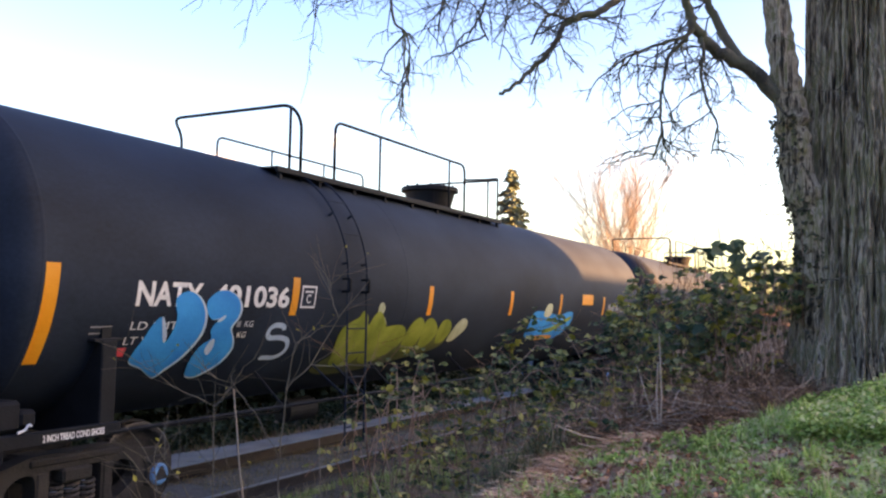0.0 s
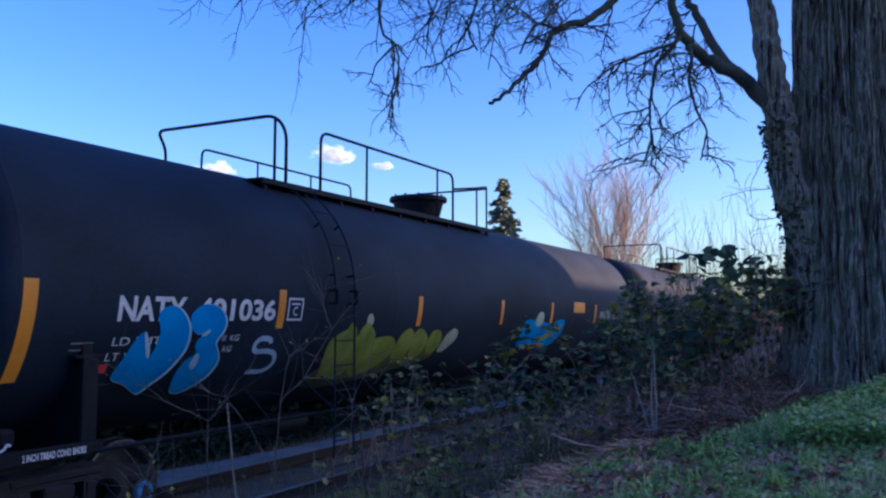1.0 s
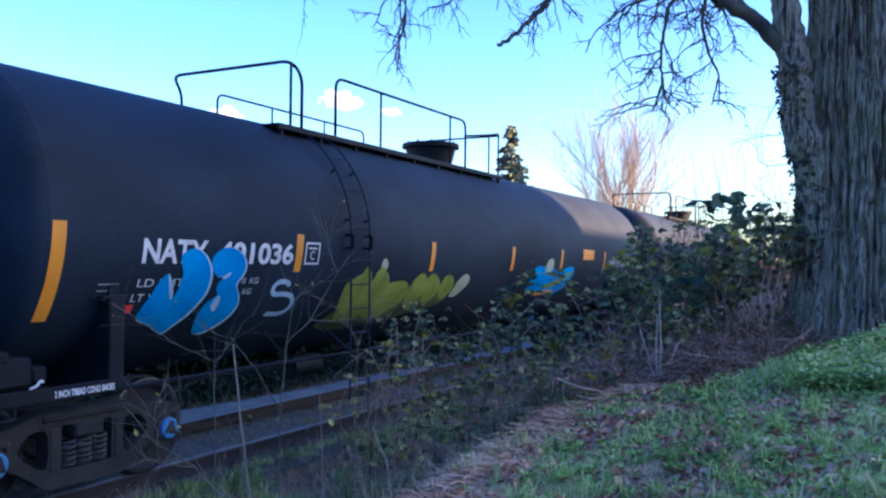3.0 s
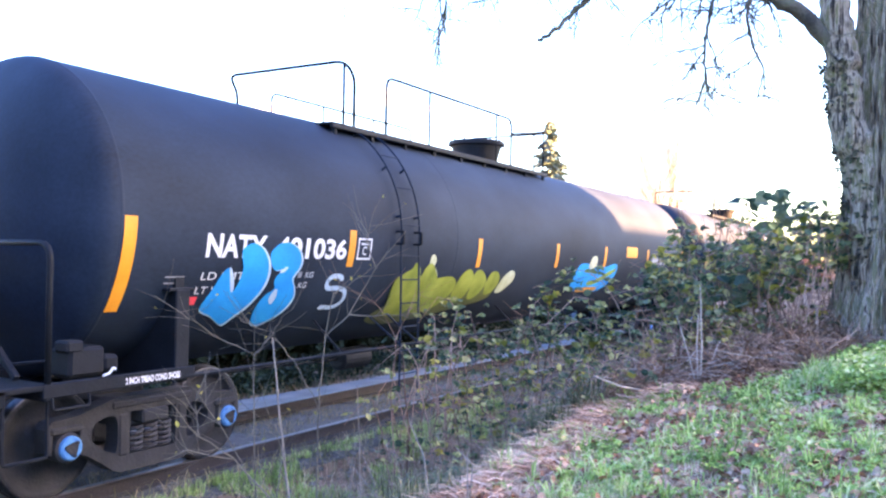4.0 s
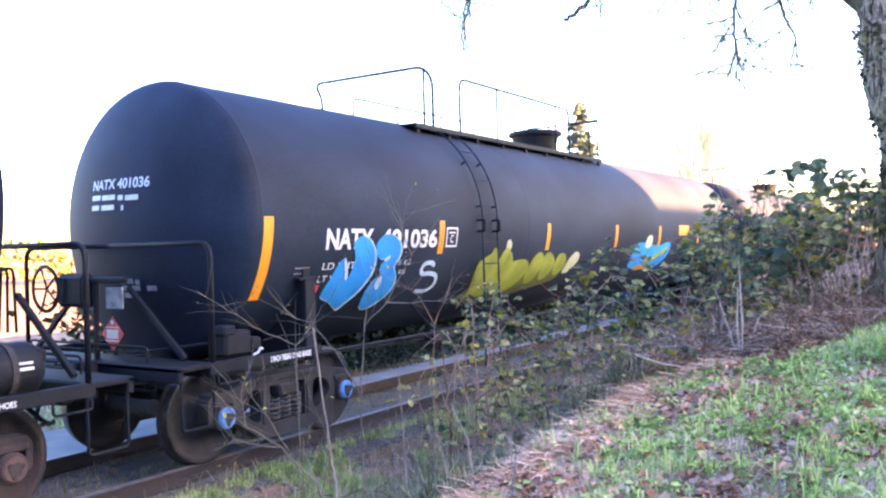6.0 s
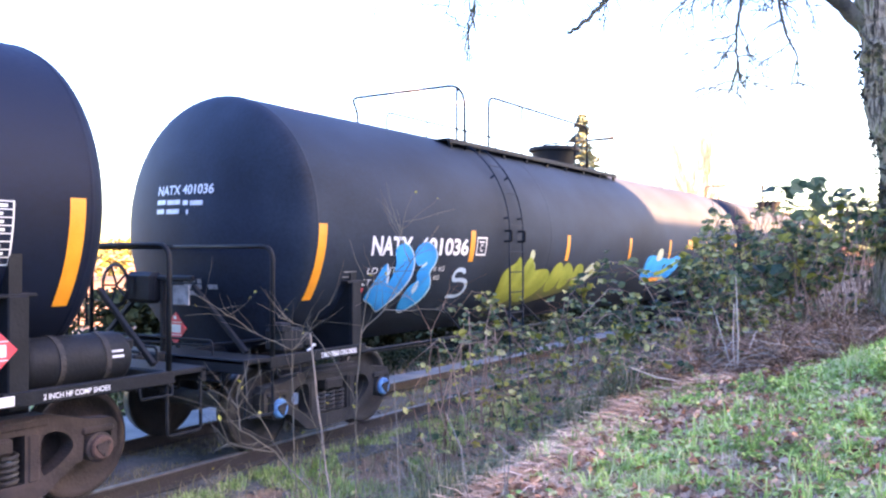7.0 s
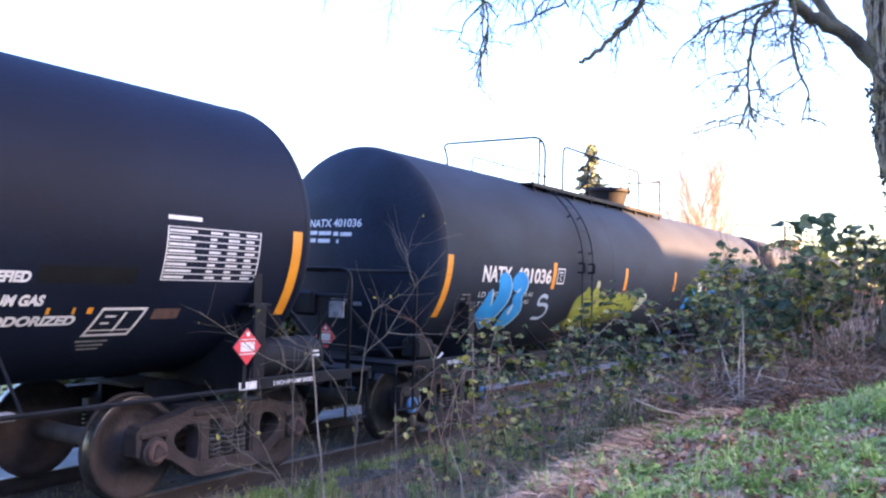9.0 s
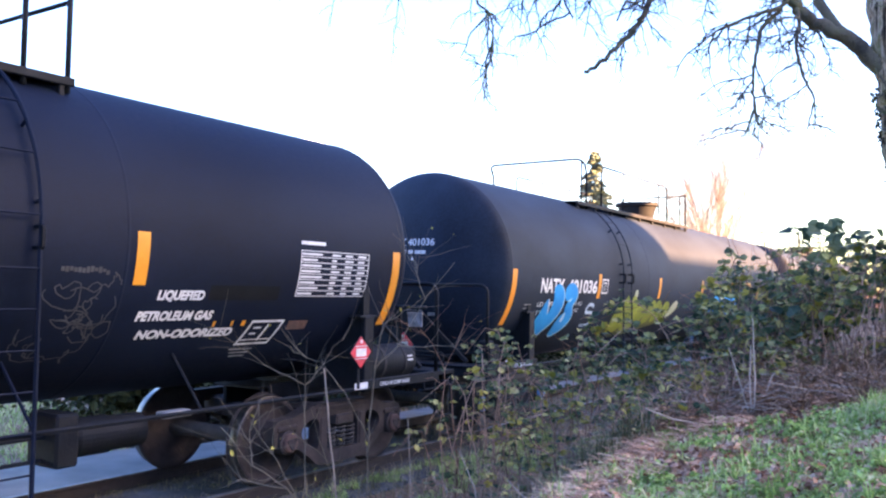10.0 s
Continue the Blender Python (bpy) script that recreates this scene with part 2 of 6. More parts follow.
def soft_box(bm, c, s, bev=0.012, m=None):
    v = box(bm, (0, 0, 0), s)
    edges = list({e for q in v for e in q.link_edges})
    out = bmesh.ops.bevel(bm, geom=edges, offset=bev, segments=1, affect="EDGES")
    w = list({q for f in out["faces"] for q in f.verts} | {q for q in v if q.is_valid})
    if m is not None:
        bmesh.ops.transform(bm, matrix=m, verts=w)
    bmesh.ops.translate(bm, vec=c, verts=w)


def tube(bm, pts, r, sides=6, taper=1.0):
    """A round bar along points; r shrinks to r * taper."""
    pts = [Vector(p) for p in pts]
    rings, side = [], None
    for i, p in enumerate(pts):
        d = (pts[min(i + 1, len(pts) - 1)] - pts[max(i - 1, 0)]).normalized()
        if side is None:
            side = d.orthogonal().normalized()
        side = (side - d * side.dot(d)).normalized()
        up = d.cross(side)
        k = r * (1 + (taper - 1) * i / max(1, len(pts) - 1))
        rings.append([bm.verts.new(p + (side * math.cos(a) + up * math.sin(a)) * k) for a in [2 * math.pi * j / sides for j in range(sides)]])
    for a, b in zip(rings, rings[1:]):
        for j in range(sides):
            bm.faces.new((a[j], a[(j + 1) % sides], b[(j + 1) % sides], b[j]))
    bm.faces.new(rings[0][::-1])
    bm.faces.new(rings[-1])


def bend(points, r=0.12, steps=4):
    """Points with their corners rounded."""
    pts = [Vector(p) for p in points]
    out = [pts[0]]
    for a, b, c in zip(pts, pts[1:], pts[2:]):
        p, q = b + (a - b).normalized() * r, b + (c - b).normalized() * r
        for i in range(steps + 1):
            u = i / steps
            out.append((1 - u) ** 2 * p + 2 * u * (1 - u) * b + u * u * q)
    return out + [pts[-1]]


def lathe(bm, profile, axis="x", sides=32, centre=(0, 0, 0), closed=True):
    """Turns (along, radius) pairs about an axis."""
    rings = []
    for a, r in profile:
        ring = []
        for j in range(sides):
            t = 2 * math.pi * j / sides
            c, s = r * math.cos(t), r * math.sin(t)
            v = {"x": (a, c, s), "y": (s, a, c), "z": (c, s, a)}[axis]
            ring.append(bm.verts.new(Vector(v) + Vector(centre)))
        rings.append(ring)
    for p, q in zip(rings, rings[1:]):
        for j in range(sides):
            bm.faces.new((p[j], p[(j + 1) % sides], q[(j + 1) % sides], q[j]))
    if closed:
        bm.faces.new(rings[0][::-1])
        bm.faces.new(rings[-1])
    bmesh.ops.recalc_face_normals(bm, faces=bm.faces[:])


def prism(bm, outline, y0, y1):
    """An outline in x, z drawn out from y0 to y1."""
    a = [bm.verts.new((x, y0, z)) for x, z in outline]
    b = [bm.verts.new((x, y1, z)) for x, z in outline]
    n = len(a)
    faces = [bm.faces.new(a), bm.faces.new(b[::-1])]
    for i in range(n):
        faces.append(bm.faces.new((a[i], b[i], b[(i + 1) % n], a[(i + 1) % n])))
    bmesh.ops.recalc_face_normals(bm, faces=faces)


def rounded(outline, steps=6):
    """A closed smooth curve through the points of an outline."""
    n, out = len(outline), []
    for i in range(n):
        p0, p1, p2, p3 = (Vector(outline[(i + k) % n]) for k in (-1, 0, 1, 2))
        for s in range(steps):
            u = s / steps
            out.append(0.5 * (2 * p1 + (p2 - p0) * u + (2 * p0 - 5 * p1 + 4 * p2 - p3) * u * u + (3 * p1 - p0 - 3 * p2 + p3) * u ** 3))
    return [(v.x, v.y) for v in out]


def wrap(bm, r, zc):
    """Bends a flat sheet (x along, y up the arc) onto the near side of a tank of radius r."""
    lo, hi = min(v.co.y for v in bm.verts), max(v.co.y for v in bm.verts)
    k = math.floor(lo / 0.06) * 0.06
    while k < hi:
        bmesh.ops.bisect_plane(bm, geom=bm.verts[:] + bm.edges[:] + bm.faces[:], plane_co=(0, k, 0), plane_no=(0, 1, 0))
        k += 0.06
    bmesh.ops.triangulate(bm, faces=bm.faces[:])
    for v in bm.verts:
        a = v.co.y / r
        v.co = (v.co.x, -(r + v.co.z) * math.cos(a), zc + (r + v.co.z) * math.sin(a))
    bmesh.ops.recalc_face_normals(bm, faces=bm.faces[:])
    for f in bm.faces:
        c = f.calc_center_median()
        if f.normal.dot(Vector((0, c.y, c.z - zc))) < 0:
            f.normal_flip()


def patch(bm, outline, lift=0.004):
    bm.faces.new([bm.verts.new((x, y, lift)) for x, y in outline])


def bars(bm, x, y, w, h, lift=0.004):
    patch(bm, ((x, y), (x + w, y), (x + w, y + h), (x, y + h)), lift)


def words(text, width, height, slant=0.0, lift=0.004, bold=0.0):
    """The text as a flat sheet with its lower left corner at the origin."""
    cu = bpy.data.curves.new("words", "FONT")
    cu.body, cu.size, cu.shear, cu.offset = text, 1.0, slant, bold
    ob = bpy.data.objects.new("words", cu)
    scene.collection.objects.link(ob)
    bpy.context.view_layer.update()
    me = bpy.data.meshes.new_from_object(ob.evaluated_get(bpy.context.evaluated_depsgraph_get()))
    bpy.data.objects.remove(ob)
    bm = bmesh.new()
    bm.from_mesh(me)
    bpy.data.meshes.remove(me)
    x0, x1 = min(v.co.x for v in bm.verts), max(v.co.x for v in bm.verts)
    y0, y1 = min(v.co.y for v in bm.verts), max(v.co.y for v in bm.verts)
    for v in bm.verts:
        v.co = ((v.co.x - x0) / (x1 - x0) * width, (v.co.y - y0) / (y1 - y0) * height, lift)
    return bm


def soup(name, verts, faces, mat, parent=None):
    me = bpy.data.meshes.new(name)
    me.from_pydata(verts, [], faces)
    me.materials.append(mat)
    ob = new(name, me)
    if parent:
        ob.parent = parent
    return ob


# ---- ground ----
def crest(x):
    return -4.52 - 0.12 * math.sin(0.9 * x) - 0.10 * math.sin(2.3 * x + 1)


def height(x, y):
    """The ground: verge, trackbed, ditch, and the bank on which the camera stands."""
    bank = 0.48 + 0.10 * x - 0.15 * (y + 7.2)
    bank = 1.75 - math.log(1 + math.exp(4 * (1.75 - bank))) / 4 if bank > 0.2 else bank
    bank = max(bank, -0.2)
    if y > -1.3:
        low = -0.17 if y < 1.0 else -0.17 - 0.10 * min(1, (y - 1.0) / 0.4)
    else:
        low = -0.17 - 0.24 * min(1, (-1.3 - y) / 1.0)
    u = (crest(x) + 0.75 - y) / 0.95
    u = max(0.0, min(1.0, u))
    u = u * u * (3 - 2 * u)
    bump = 0.05 * noise.noise((x * 0.9, y * 0.9, 0)) + 0.025 * noise.noise((x * 3.1, y * 3.1, 4))
    return low + (bank - low) * u + (bump if y < -1.5 or y > 4 else 0.3 * bump)


def graded(lo, hi, near_lo, near_hi, fine, grow=1.25):
    """Steps that are fine in a stretch and widen away from it."""
    v = [near_lo]
    while v[-1] < near_hi:
        v.append(v[-1] + fine)
    s = fine
    while v[-1] < hi:
        s *= grow
        v.append(v[-1] + s)
    s, w = fine, [near_lo]
    while w[-1] > lo:
        s *= grow
        w.append(w[-1] - s)
    return w[:0:-1] + v


def build_ground():
    xs, ys = graded(-1500, 1500, 1.0, 14.0, 0.13), graded(-1500, 1500, -8.5, -1.0, 0.13)
    bm = bmesh.new()
    grid = [[bm.verts.new((x, y, height(x, y))) for x in xs] for y in ys]
    for a, b in zip(grid, grid[1:]):
        for i in range(len(xs) - 1):
            bm.faces.new((a[i], a[i + 1], b[i + 1], b[i]))
    ob = finish("ground", bm, M_GROUND, smooth=True)
    tagged(ob, "damp brown soil with leaf litter, bank and ditch beside a railway", "ground", kind="structure")


build_ground()


def build_path():
    """Asphalt that is wide near the camera and narrows where weeds have taken it."""
    bm = bmesh.new()
    rows = []
    for i in range(120):
        x = -60 + 260 * (i / 119) ** 1.0 if i else -60
        wide = 3.05 - 1.0 * min(1.0, max(0.0, (x - 7.0) / 3.5)) + 0.10 * noise.noise((x * 0.8, 0, 3))
        near = 1.08 + 0.04 * noise.noise((x * 1.3, 5, 0))
        rows.append([bm.verts.new(p) for p in ((x, near, -0.36), (x, near + 0.05, -0.185), (x, (near + wide) / 2, -0.165), (x, wide - 0.05, -0.19), (x, wide, -0.36))])
    for p, q in zip(rows, rows[1:]):
        for j in range(4):
            bm.faces.new((p[j], q[j], q[j + 1], p[j + 1]))
    bmesh.ops.recalc_face_normals(bm, faces=bm.faces[:])
    tagged(finish("pavement", bm, M_ASPHALT), "damp grey asphalt path along the far side of the track", "path", kind="structure")


build_path()


def build_track_bed():
    """Dark fouled stone between and beside the rails, lapping over the ties."""
    bm = bmesh.new()
    xs, ys = graded(-60, 200, 2.0, 22.0, 0.16, 1.15), [-1.55 + 0.14 * i for i in range(20)]
    grid = []
    for y in ys:
        rim = 0.12 if y in (ys[0], ys[-1]) else 0.0
        grid.append([bm.verts.new((x, y, height(x, y) + 0.012 + 0.022 * noise.noise((x * 2.3, y * 2.3, 6)) + 0.012 * noise.noise((x * 7, y * 7, 2)) - rim)) for x in xs])
    for a, b in zip(grid, grid[1:]):
        for i in range(len(xs) - 1):
            bm.faces.new((a[i], a[i + 1], b[i + 1], b[i]))
    tagged(finish("ground_track_bed", bm, M_BED, smooth=True), "dark ballast bed under the rails", "ground", kind="structure")


build_track_bed()


def build_track():
    track = new("railway_track")
    tagged(track, "rusty steel rails on half-buried wooden ties", "railway track", kind="structure")
    for y in (-0.753, 0.753):
        bm = bmesh.new()
        prism(bm, ((-0.07, -0.165), (0.07, -0.165), (0.07, -0.15), (0.012, -0.13), (0.012, -0.045), (0.036, -0.035), (0.036, -0.012), (-0.036, -0.012), (-0.036, -0.035), (-0.012, -0.045), (-0.012, -0.13), (-0.07, -0.15)), 0, 1)
        for v in bm.verts:
            v.co = (-60 + 260 * v.co.y, y + v.co.x, v.co.z)
        bmesh.ops.recalc_face_normals(bm, faces=bm.faces[:])
        rail = part("rail", bm, M_RAIL, track)
        bm = bmesh.new()
        soft_box(bm, (70, y, -0.006), (260, 0.066, 0.012), 0.004)
        part("rail_head", bm, M_RAILTOP, rail, "bright worn running surface")
    bm = bmesh.new()
    soft_box(bm, (0, 0, -0.250), (0.22, 2.55, 0.16), 0.015)
    first = part("tie", bm, M_TIE, track)
    for i in range(-16, 90):
        if i == 0:
            continue
        tie = new("tie", first.data)
        tie.parent = track
        tie.matrix_basis = pose(i * 0.53, random.uniform(-0.05, 0.05), random.uniform(-0.012, 0.012), 0, 0, random.uniform(-1.5, 1.5))


build_track()


# ---- the train ----
ZC, RAD, HEAD = 2.363, 1.45, 0.53


def head_depth(u):
    """How far a tank head stands out at the share u of its radius: a dished crown and a tight knuckle."""
    u = min(1.0, max(0.0, u))
    return HEAD * (0.80 * (1 - u * u) + 0.20 * math.sqrt(1 - u ** 30))


def tank_shell(x0, x1, r, zc):
    """A tank with elliptical heads; x0 and x1 are the heads' seams."""
    prof = []
    shares = [max(0.007, 1 - (1 - i / 30) ** 3) for i in range(31)]
    for u in shares:
        prof.append((x0 - head_depth(u), r * u))
    for i in range(1, 12):
        prof.append((x0 + (x1 - x0) * i / 12, r))
    for u in shares[::-1]:
        prof.append((x1 + head_depth(u), r * u))
    bm = bmesh.new()
    lathe(bm, prof, "x", 96, (0, 0, zc))
    return bm


def make_wheelset(car, x, blue):
    bm = bmesh.new()
    lathe(bm, [(-1.09, 0.075), (-0.82, 0.085), (-0.8, 0.11), (-0.3, 0.085), (0.3, 0.085), (0.8, 0.11), (0.82, 0.085), (1.09, 0.075)], "y", 20)
    me = bpy.data.meshes.new("wheelset")
    bm.to_mesh(me)
    bm.free()
    me.materials.append((M_GRIME if blue else M_REDDUST))
    axle = new("wheelset", me)
    axle.parent = car
    axle.location = (x, 0, 0.457)
    for s in (-1, 1):
        bm = bmesh.new()
        # flange inside, tread, rim face, dished plate, hub
        prof = [(-0.06, 0.13), (-0.045, 0.17), (-0.01, 0.36), (-0.025, 0.40), (-0.025, 0.47), (-0.005, 0.483), (0.012, 0.47), (0.02, 0.462), (0.105, 0.455), (0.112, 0.448), (0.112, 0.395), (0.06, 0.375), (0.04, 0.24), (0.055, 0.16), (0.11, 0.14), (0.115, 0.09)]
        lathe(bm, [(s * (0.70 + a), r) for a, r in prof], "y", 48)
        part("wheel", bm, (M_GRIME if blue else M_REDDUST), axle, smooth=True)
        bm = bmesh.new()
        lathe(bm, [(s * (0.70 + a), r) for a, r in ((0.018, 0.4645), (0.108, 0.4575), (0.1145, 0.4505), (0.1145, 0.444))], "y", 48, closed=False)
        part("tread", bm, M_TREAD, axle, "bright worn wheel tread", smooth=True)
        bm = bmesh.new()
        lathe(bm, [(s * a, r) for a, r in ((0.94, 0.10), (0.95, 0.125), (1.09, 0.125), (1.10, 0.105))], "y", 24)
        part("bearing", bm, (M_GRIME if blue else M_REDDUST), axle)
        bm = bmesh.new()
        lathe(bm, [(s * a, r) for a, r in ((1.098, 0.102), (1.125, 0.10), (1.14, 0.085), (1.14, 0.055), (1.128, 0.05), (1.128, 0.01))], "y", 24)
        part("bearing_cap", bm, M_CAPBLUE if blue else M_RUST, axle, "bright blue painted bearing cap" if blue else "rusty bearing cap")
        bm = bmesh.new()
        tri = [(0.066 * math.sin(2 * math.pi * (k + q) / 3), 0.066 * math.cos(2 * math.pi * (k + q) / 3)) for k in range(3) for q in (-0.12, 0.12)]
        prism(bm, tri, s * 1.139, s * 1.147)
        part("lock_plate", bm, M_GRIME if blue else M_REDDUST, axle, "dark triangular bolt locking plate")
        for k in range(3):
            bm = bmesh.new()
            a = 2 * math.pi * k / 3
            lathe(bm, [(s * 1.13, 0.016), (s * 1.155, 0.016)], "y", 6, (0.06 * math.sin(a), 0, 0.06 * math.cos(a)))
            part("cap_bolt", bm, (M_GRIME if blue else M_REDDUST), axle)
    return axle


def make_truck(car, xc, blue, turning):
    """A freight truck: cast side frames with openings, springs, bolster, two wheelsets."""
    w = 0.889
    bm = bmesh.new()
    soft_box(bm, (xc, 0, 0.60), (0.36, 1.9, 0.24), 0.03)
    part("bolster", bm, (M_GRIME if blue else M_REDDUST), car)
    for s in (-1, 1):
        bm = bmesh.new()
        y0, y1 = s * 0.90, s * 1.06
        half = [(0.0, 0.80), (0.42, 0.80), (0.62, 0.745), (w - 0.1, 0.70), (w + 0.14, 0.68), (w + 0.185, 0.62), (w + 0.18, 0.43), (w + 0.135, 0.41), (w + 0.125, 0.575),
                (w - 0.125, 0.575), (w - 0.135, 0.37), (w - 0.20, 0.35), (0.55, 0.26), (0.43, 0.17), (0.36, 0.145), (0.0, 0.145)]
        outer = half + [(-x, z) for x, z in half[-2:0:-1]]
        window = rounded([(0.40, 0.34), (0.46, 0.33), (0.60, 0.42), (0.665, 0.50), (0.63, 0.59), (0.52, 0.645), (0.41, 0.63), (0.385, 0.50)], 4)
        middle = [(0.26, 0.29), (0.26, 0.66), (-0.26, 0.66), (-0.26, 0.29)]
        edges = []
        for loop in (outer, window, [(-x, z) for x, z in window], middle):
            ring = [bm.verts.new((xc + x, y0, z)) for x, z in loop]
            edges += [bm.edges.new((p, q)) for p, q in zip(ring, ring[1:] + ring[:1])]
        bmesh.ops.triangle_fill(bm, use_beauty=True, use_dissolve=False, edges=edges)
        made = bmesh.ops.extrude_face_region(bm, geom=bm.faces[:])
        bmesh.ops.translate(bm, vec=(0, y1 - y0, 0), verts=[q for q in made["geom"] if isinstance(q, bmesh.types.BMVert)])
        for k in (-1, 1):
            soft_box(bm, (xc + k * w, (y0 + y1) / 2, 0.60), (0.30, 0.20, 0.06), 0.015)
            soft_box(bm, (xc + k * 0.33, s * 1.06, 0.47), (0.09, 0.03, 0.36), 0.01)
        soft_box(bm, (xc, s * 1.06, 0.735), (0.9, 0.03, 0.06), 0.012)
        bmesh.ops.recalc_face_normals(bm, faces=bm.faces[:])
        frame_ob = part("side_frame", bm, (M_GRIME if blue else M_REDDUST), car, "cast steel side frame with openings, dusted brown")
        bm = bmesh.new()
        soft_box(bm, (xc, s * 1.0, 0.60), (0.30, 0.20, 0.12), 0.02)
        part("bolster_end", bm, (M_GRIME if blue else M_REDDUST), frame_ob)
        for k in (-0.16, 0.0, 0.16):
            bm = bmesh.new()
            pts = []
            for i in range(61):
                a = 2 * math.pi * 5.5 * i / 60
                pts.append((xc + k + 0.062 * math.cos(a), s * 1.0 + 0.062 * math.sin(a), 0.29 + 0.25 * i / 60))
            tube(bm, pts, 0.019, 6)
            part("spring", bm, M_SPRING, frame_ob)
    for k in (-w, w):
        axle = make_wheelset(car, xc + k, blue)
        turning.append((axle, xc + k))


def handrail(car, pts, r=0.018, radius=0.1, label="", mat=None):
    bm = bmesh.new()
    tube(bm, bend(pts, radius), r, 8)
    return part("handrail", bm, mat or M_STEEL, car, label, smooth=True)


def sheet(tank, name, bm, mat, r, zc, label=""):
    wrap(bm, r, zc)
    return part(name, bm, mat, tank, label)


def lettering(tank, text, x, y, width, height_, r, zc, slant=0.0, mat=None, bold=0.0, label=""):
    bm = words(text, width, height_, slant, 0.005, bold)
    bmesh.ops.translate(bm, vec=(x, y, 0), verts=bm.verts[:])
    return sheet(tank, "lettering", bm, mat or M_WHITE, r, zc, label)


def stripe(tank, x, lo, hi, r, zc, w=0.12):
    bm = bmesh.new()
    patch(bm, ((x - w / 2, lo), (x + w / 2, lo), (x + w / 2, hi), (x - w / 2, hi)), 0.005)
    return sheet(tank, "stripe", bm, M_ORANGE, r, zc, "orange reflective strip")


def tank_car(label, xa, xb, zc, blue, platform, dome_x, ladder_x, seams, flipped=False, r=RAD):
    """xa, xb: the outer axles. Returns the car, its tank and its wheelsets."""
    car = new("tank_car")
    tagged(car, label, "tank car", "tank cars of the train")
    turning = []
    tank = part("tank", tank_shell(xa + 0.20, xb - (0.30 if flipped else 0.20), r, zc), M_TANKB if flipped else M_TANK, car, "", smooth=True)
    for x in seams:
        bm = bmesh.new()
        lathe(bm, [(x - 0.022, r - 0.004), (x - 0.012, r + 0.002), (x, r + 0.0035), (x + 0.012, r + 0.002), (x + 0.022, r - 0.004)], "x", 96, (0, 0, zc), closed=False)
        part("weld_seam", bm, M_TANKB if flipped else M_TANK, tank, smooth=True)
    for xc in (xa + 0.889, xb - 0.889):
        make_truck(car, xc, blue, turning)
        # saddle plates between sill and tank
        bm = bmesh.new()
        prof = [(-1.36, 0.93), (1.36, 0.93), (1.36, 1.72)]
        for i in range(13):
            y = 1.36 - 2.72 * i / 12
            prof.append((y, zc - math.sqrt(r * r - y * y) + 0.02))
        prof.append((-1.36, 1.72))
        prism(bm, prof, xc - 0.05, xc + 0.05)
        for v in bm.verts:
            v.co = (v.co.y, v.co.x, v.co.z)
        for s in (-1, 1):
            soft_box(bm, (xc, s * 1.385, 1.33), (0.16, 0.05, 0.82), 0.01)
            soft_box(bm, (xc, s * 1.30, 1.74), (0.30, 0.2, 0.03), 0.008)
        bmesh.ops.recalc_face_normals(bm, faces=bm.faces[:])
        part("saddle", bm, M_STEEL, car)
        bm = bmesh.new()
        for s in (-1, 1):
            soft_box(bm, (xc, s * 0.35, 0.83), (0.9, 0.06, 0.28), 0.01)
        soft_box(bm, (xc, 0, 0.93), (1.2, 0.75, 0.03), 0.008)
        part("body_bolster", bm, M_STEEL, car)
    for k, xe in ((-1, xa), (1, xb)):
        def P(x, y, z):
            return (xe + k * x, y, z)
        bm = bmesh.new()
        soft_box(bm, P(0.33, 0, 0.90), (1.55, 0.5, 0.30), 0.02)
        soft_box(bm, P(0.92, 0, 0.90), (0.12, 0.8, 0.36), 0.02)
        part("stub_sill", bm, M_STEEL, car)
        bm = bmesh.new()
        soft_box(bm, P(0.62, 0, 1.03), (0.42, 2.86, 0.05), 0.01)
        soft_box(bm, P(0.43, 0, 0.985), (0.06, 2.86, 0.13), 0.01)
        soft_box(bm, P(0.80, 0, 0.985), (0.06, 2.86, 0.13), 0.01)
        part("end_platform", bm, M_STEEL, car)
        for s in (-1, 1):
            bm = bmesh.new()
            soft_box(bm, P(-0.27, s * 1.40, 1.00), (1.5, 0.07, 0.11), 0.008)
            soft_box(bm, P(-0.27, s * 1.36, 0.965), (1.5, 0.10, 0.02), 0.006)
            part("side_sill", bm, M_STEEL, car)
            # stirrup step under the corner
            bm = bmesh.new()
            tube(bm, bend([P(0.78, s * 1.40, 0.95), P(0.78, s * 1.41, 0.50), P(0.42, s * 1.41, 0.50), P(0.42, s * 1.40, 0.95)], 0.04), 0.016, 6)
            part("stirrup_step", bm, M_STEEL, car)
            bm = bmesh.new()
            tube(bm, bend([P(0.1, s * 1.46, 0.95), P(0.1, s * 1.47, 0.86), P(0.42, s * 1.47, 0.86), P(0.42, s * 1.46, 0.95)], 0.03), 0.012, 6)
            part("grab_iron", bm, M_STEEL, car)
            handrail(car, [P(0.43, s * 1.41, 1.05), P(0.43, s * 1.41, 2.12), P(0.43, -s * 0.02, 2.12)], 0.024, 0.14)
            # diagonal brace and brake gear
            bm = bmesh.new()
            soft_box(bm, (0, 0, 0), (0.05, 0.05, 1.0), 0.006, Matrix.Rotation(radians(s * 50), 4, "X"))
            bmesh.ops.translate(bm, vec=P(0.50, s * 0.75, 1.40), verts=bm.verts[:])
            part("brace", bm, M_STEEL, car)
            bm = bmesh.new()
            tube(bm, [P(0.30, s * 1.2, 1.2), P(0.7, s * 0.7, 1.14), P(0.7, -s * 0.2, 1.14)], 0.014, 6)
            part("brake_pipe", bm, M_STEEL, car)
        bm = bmesh.new()
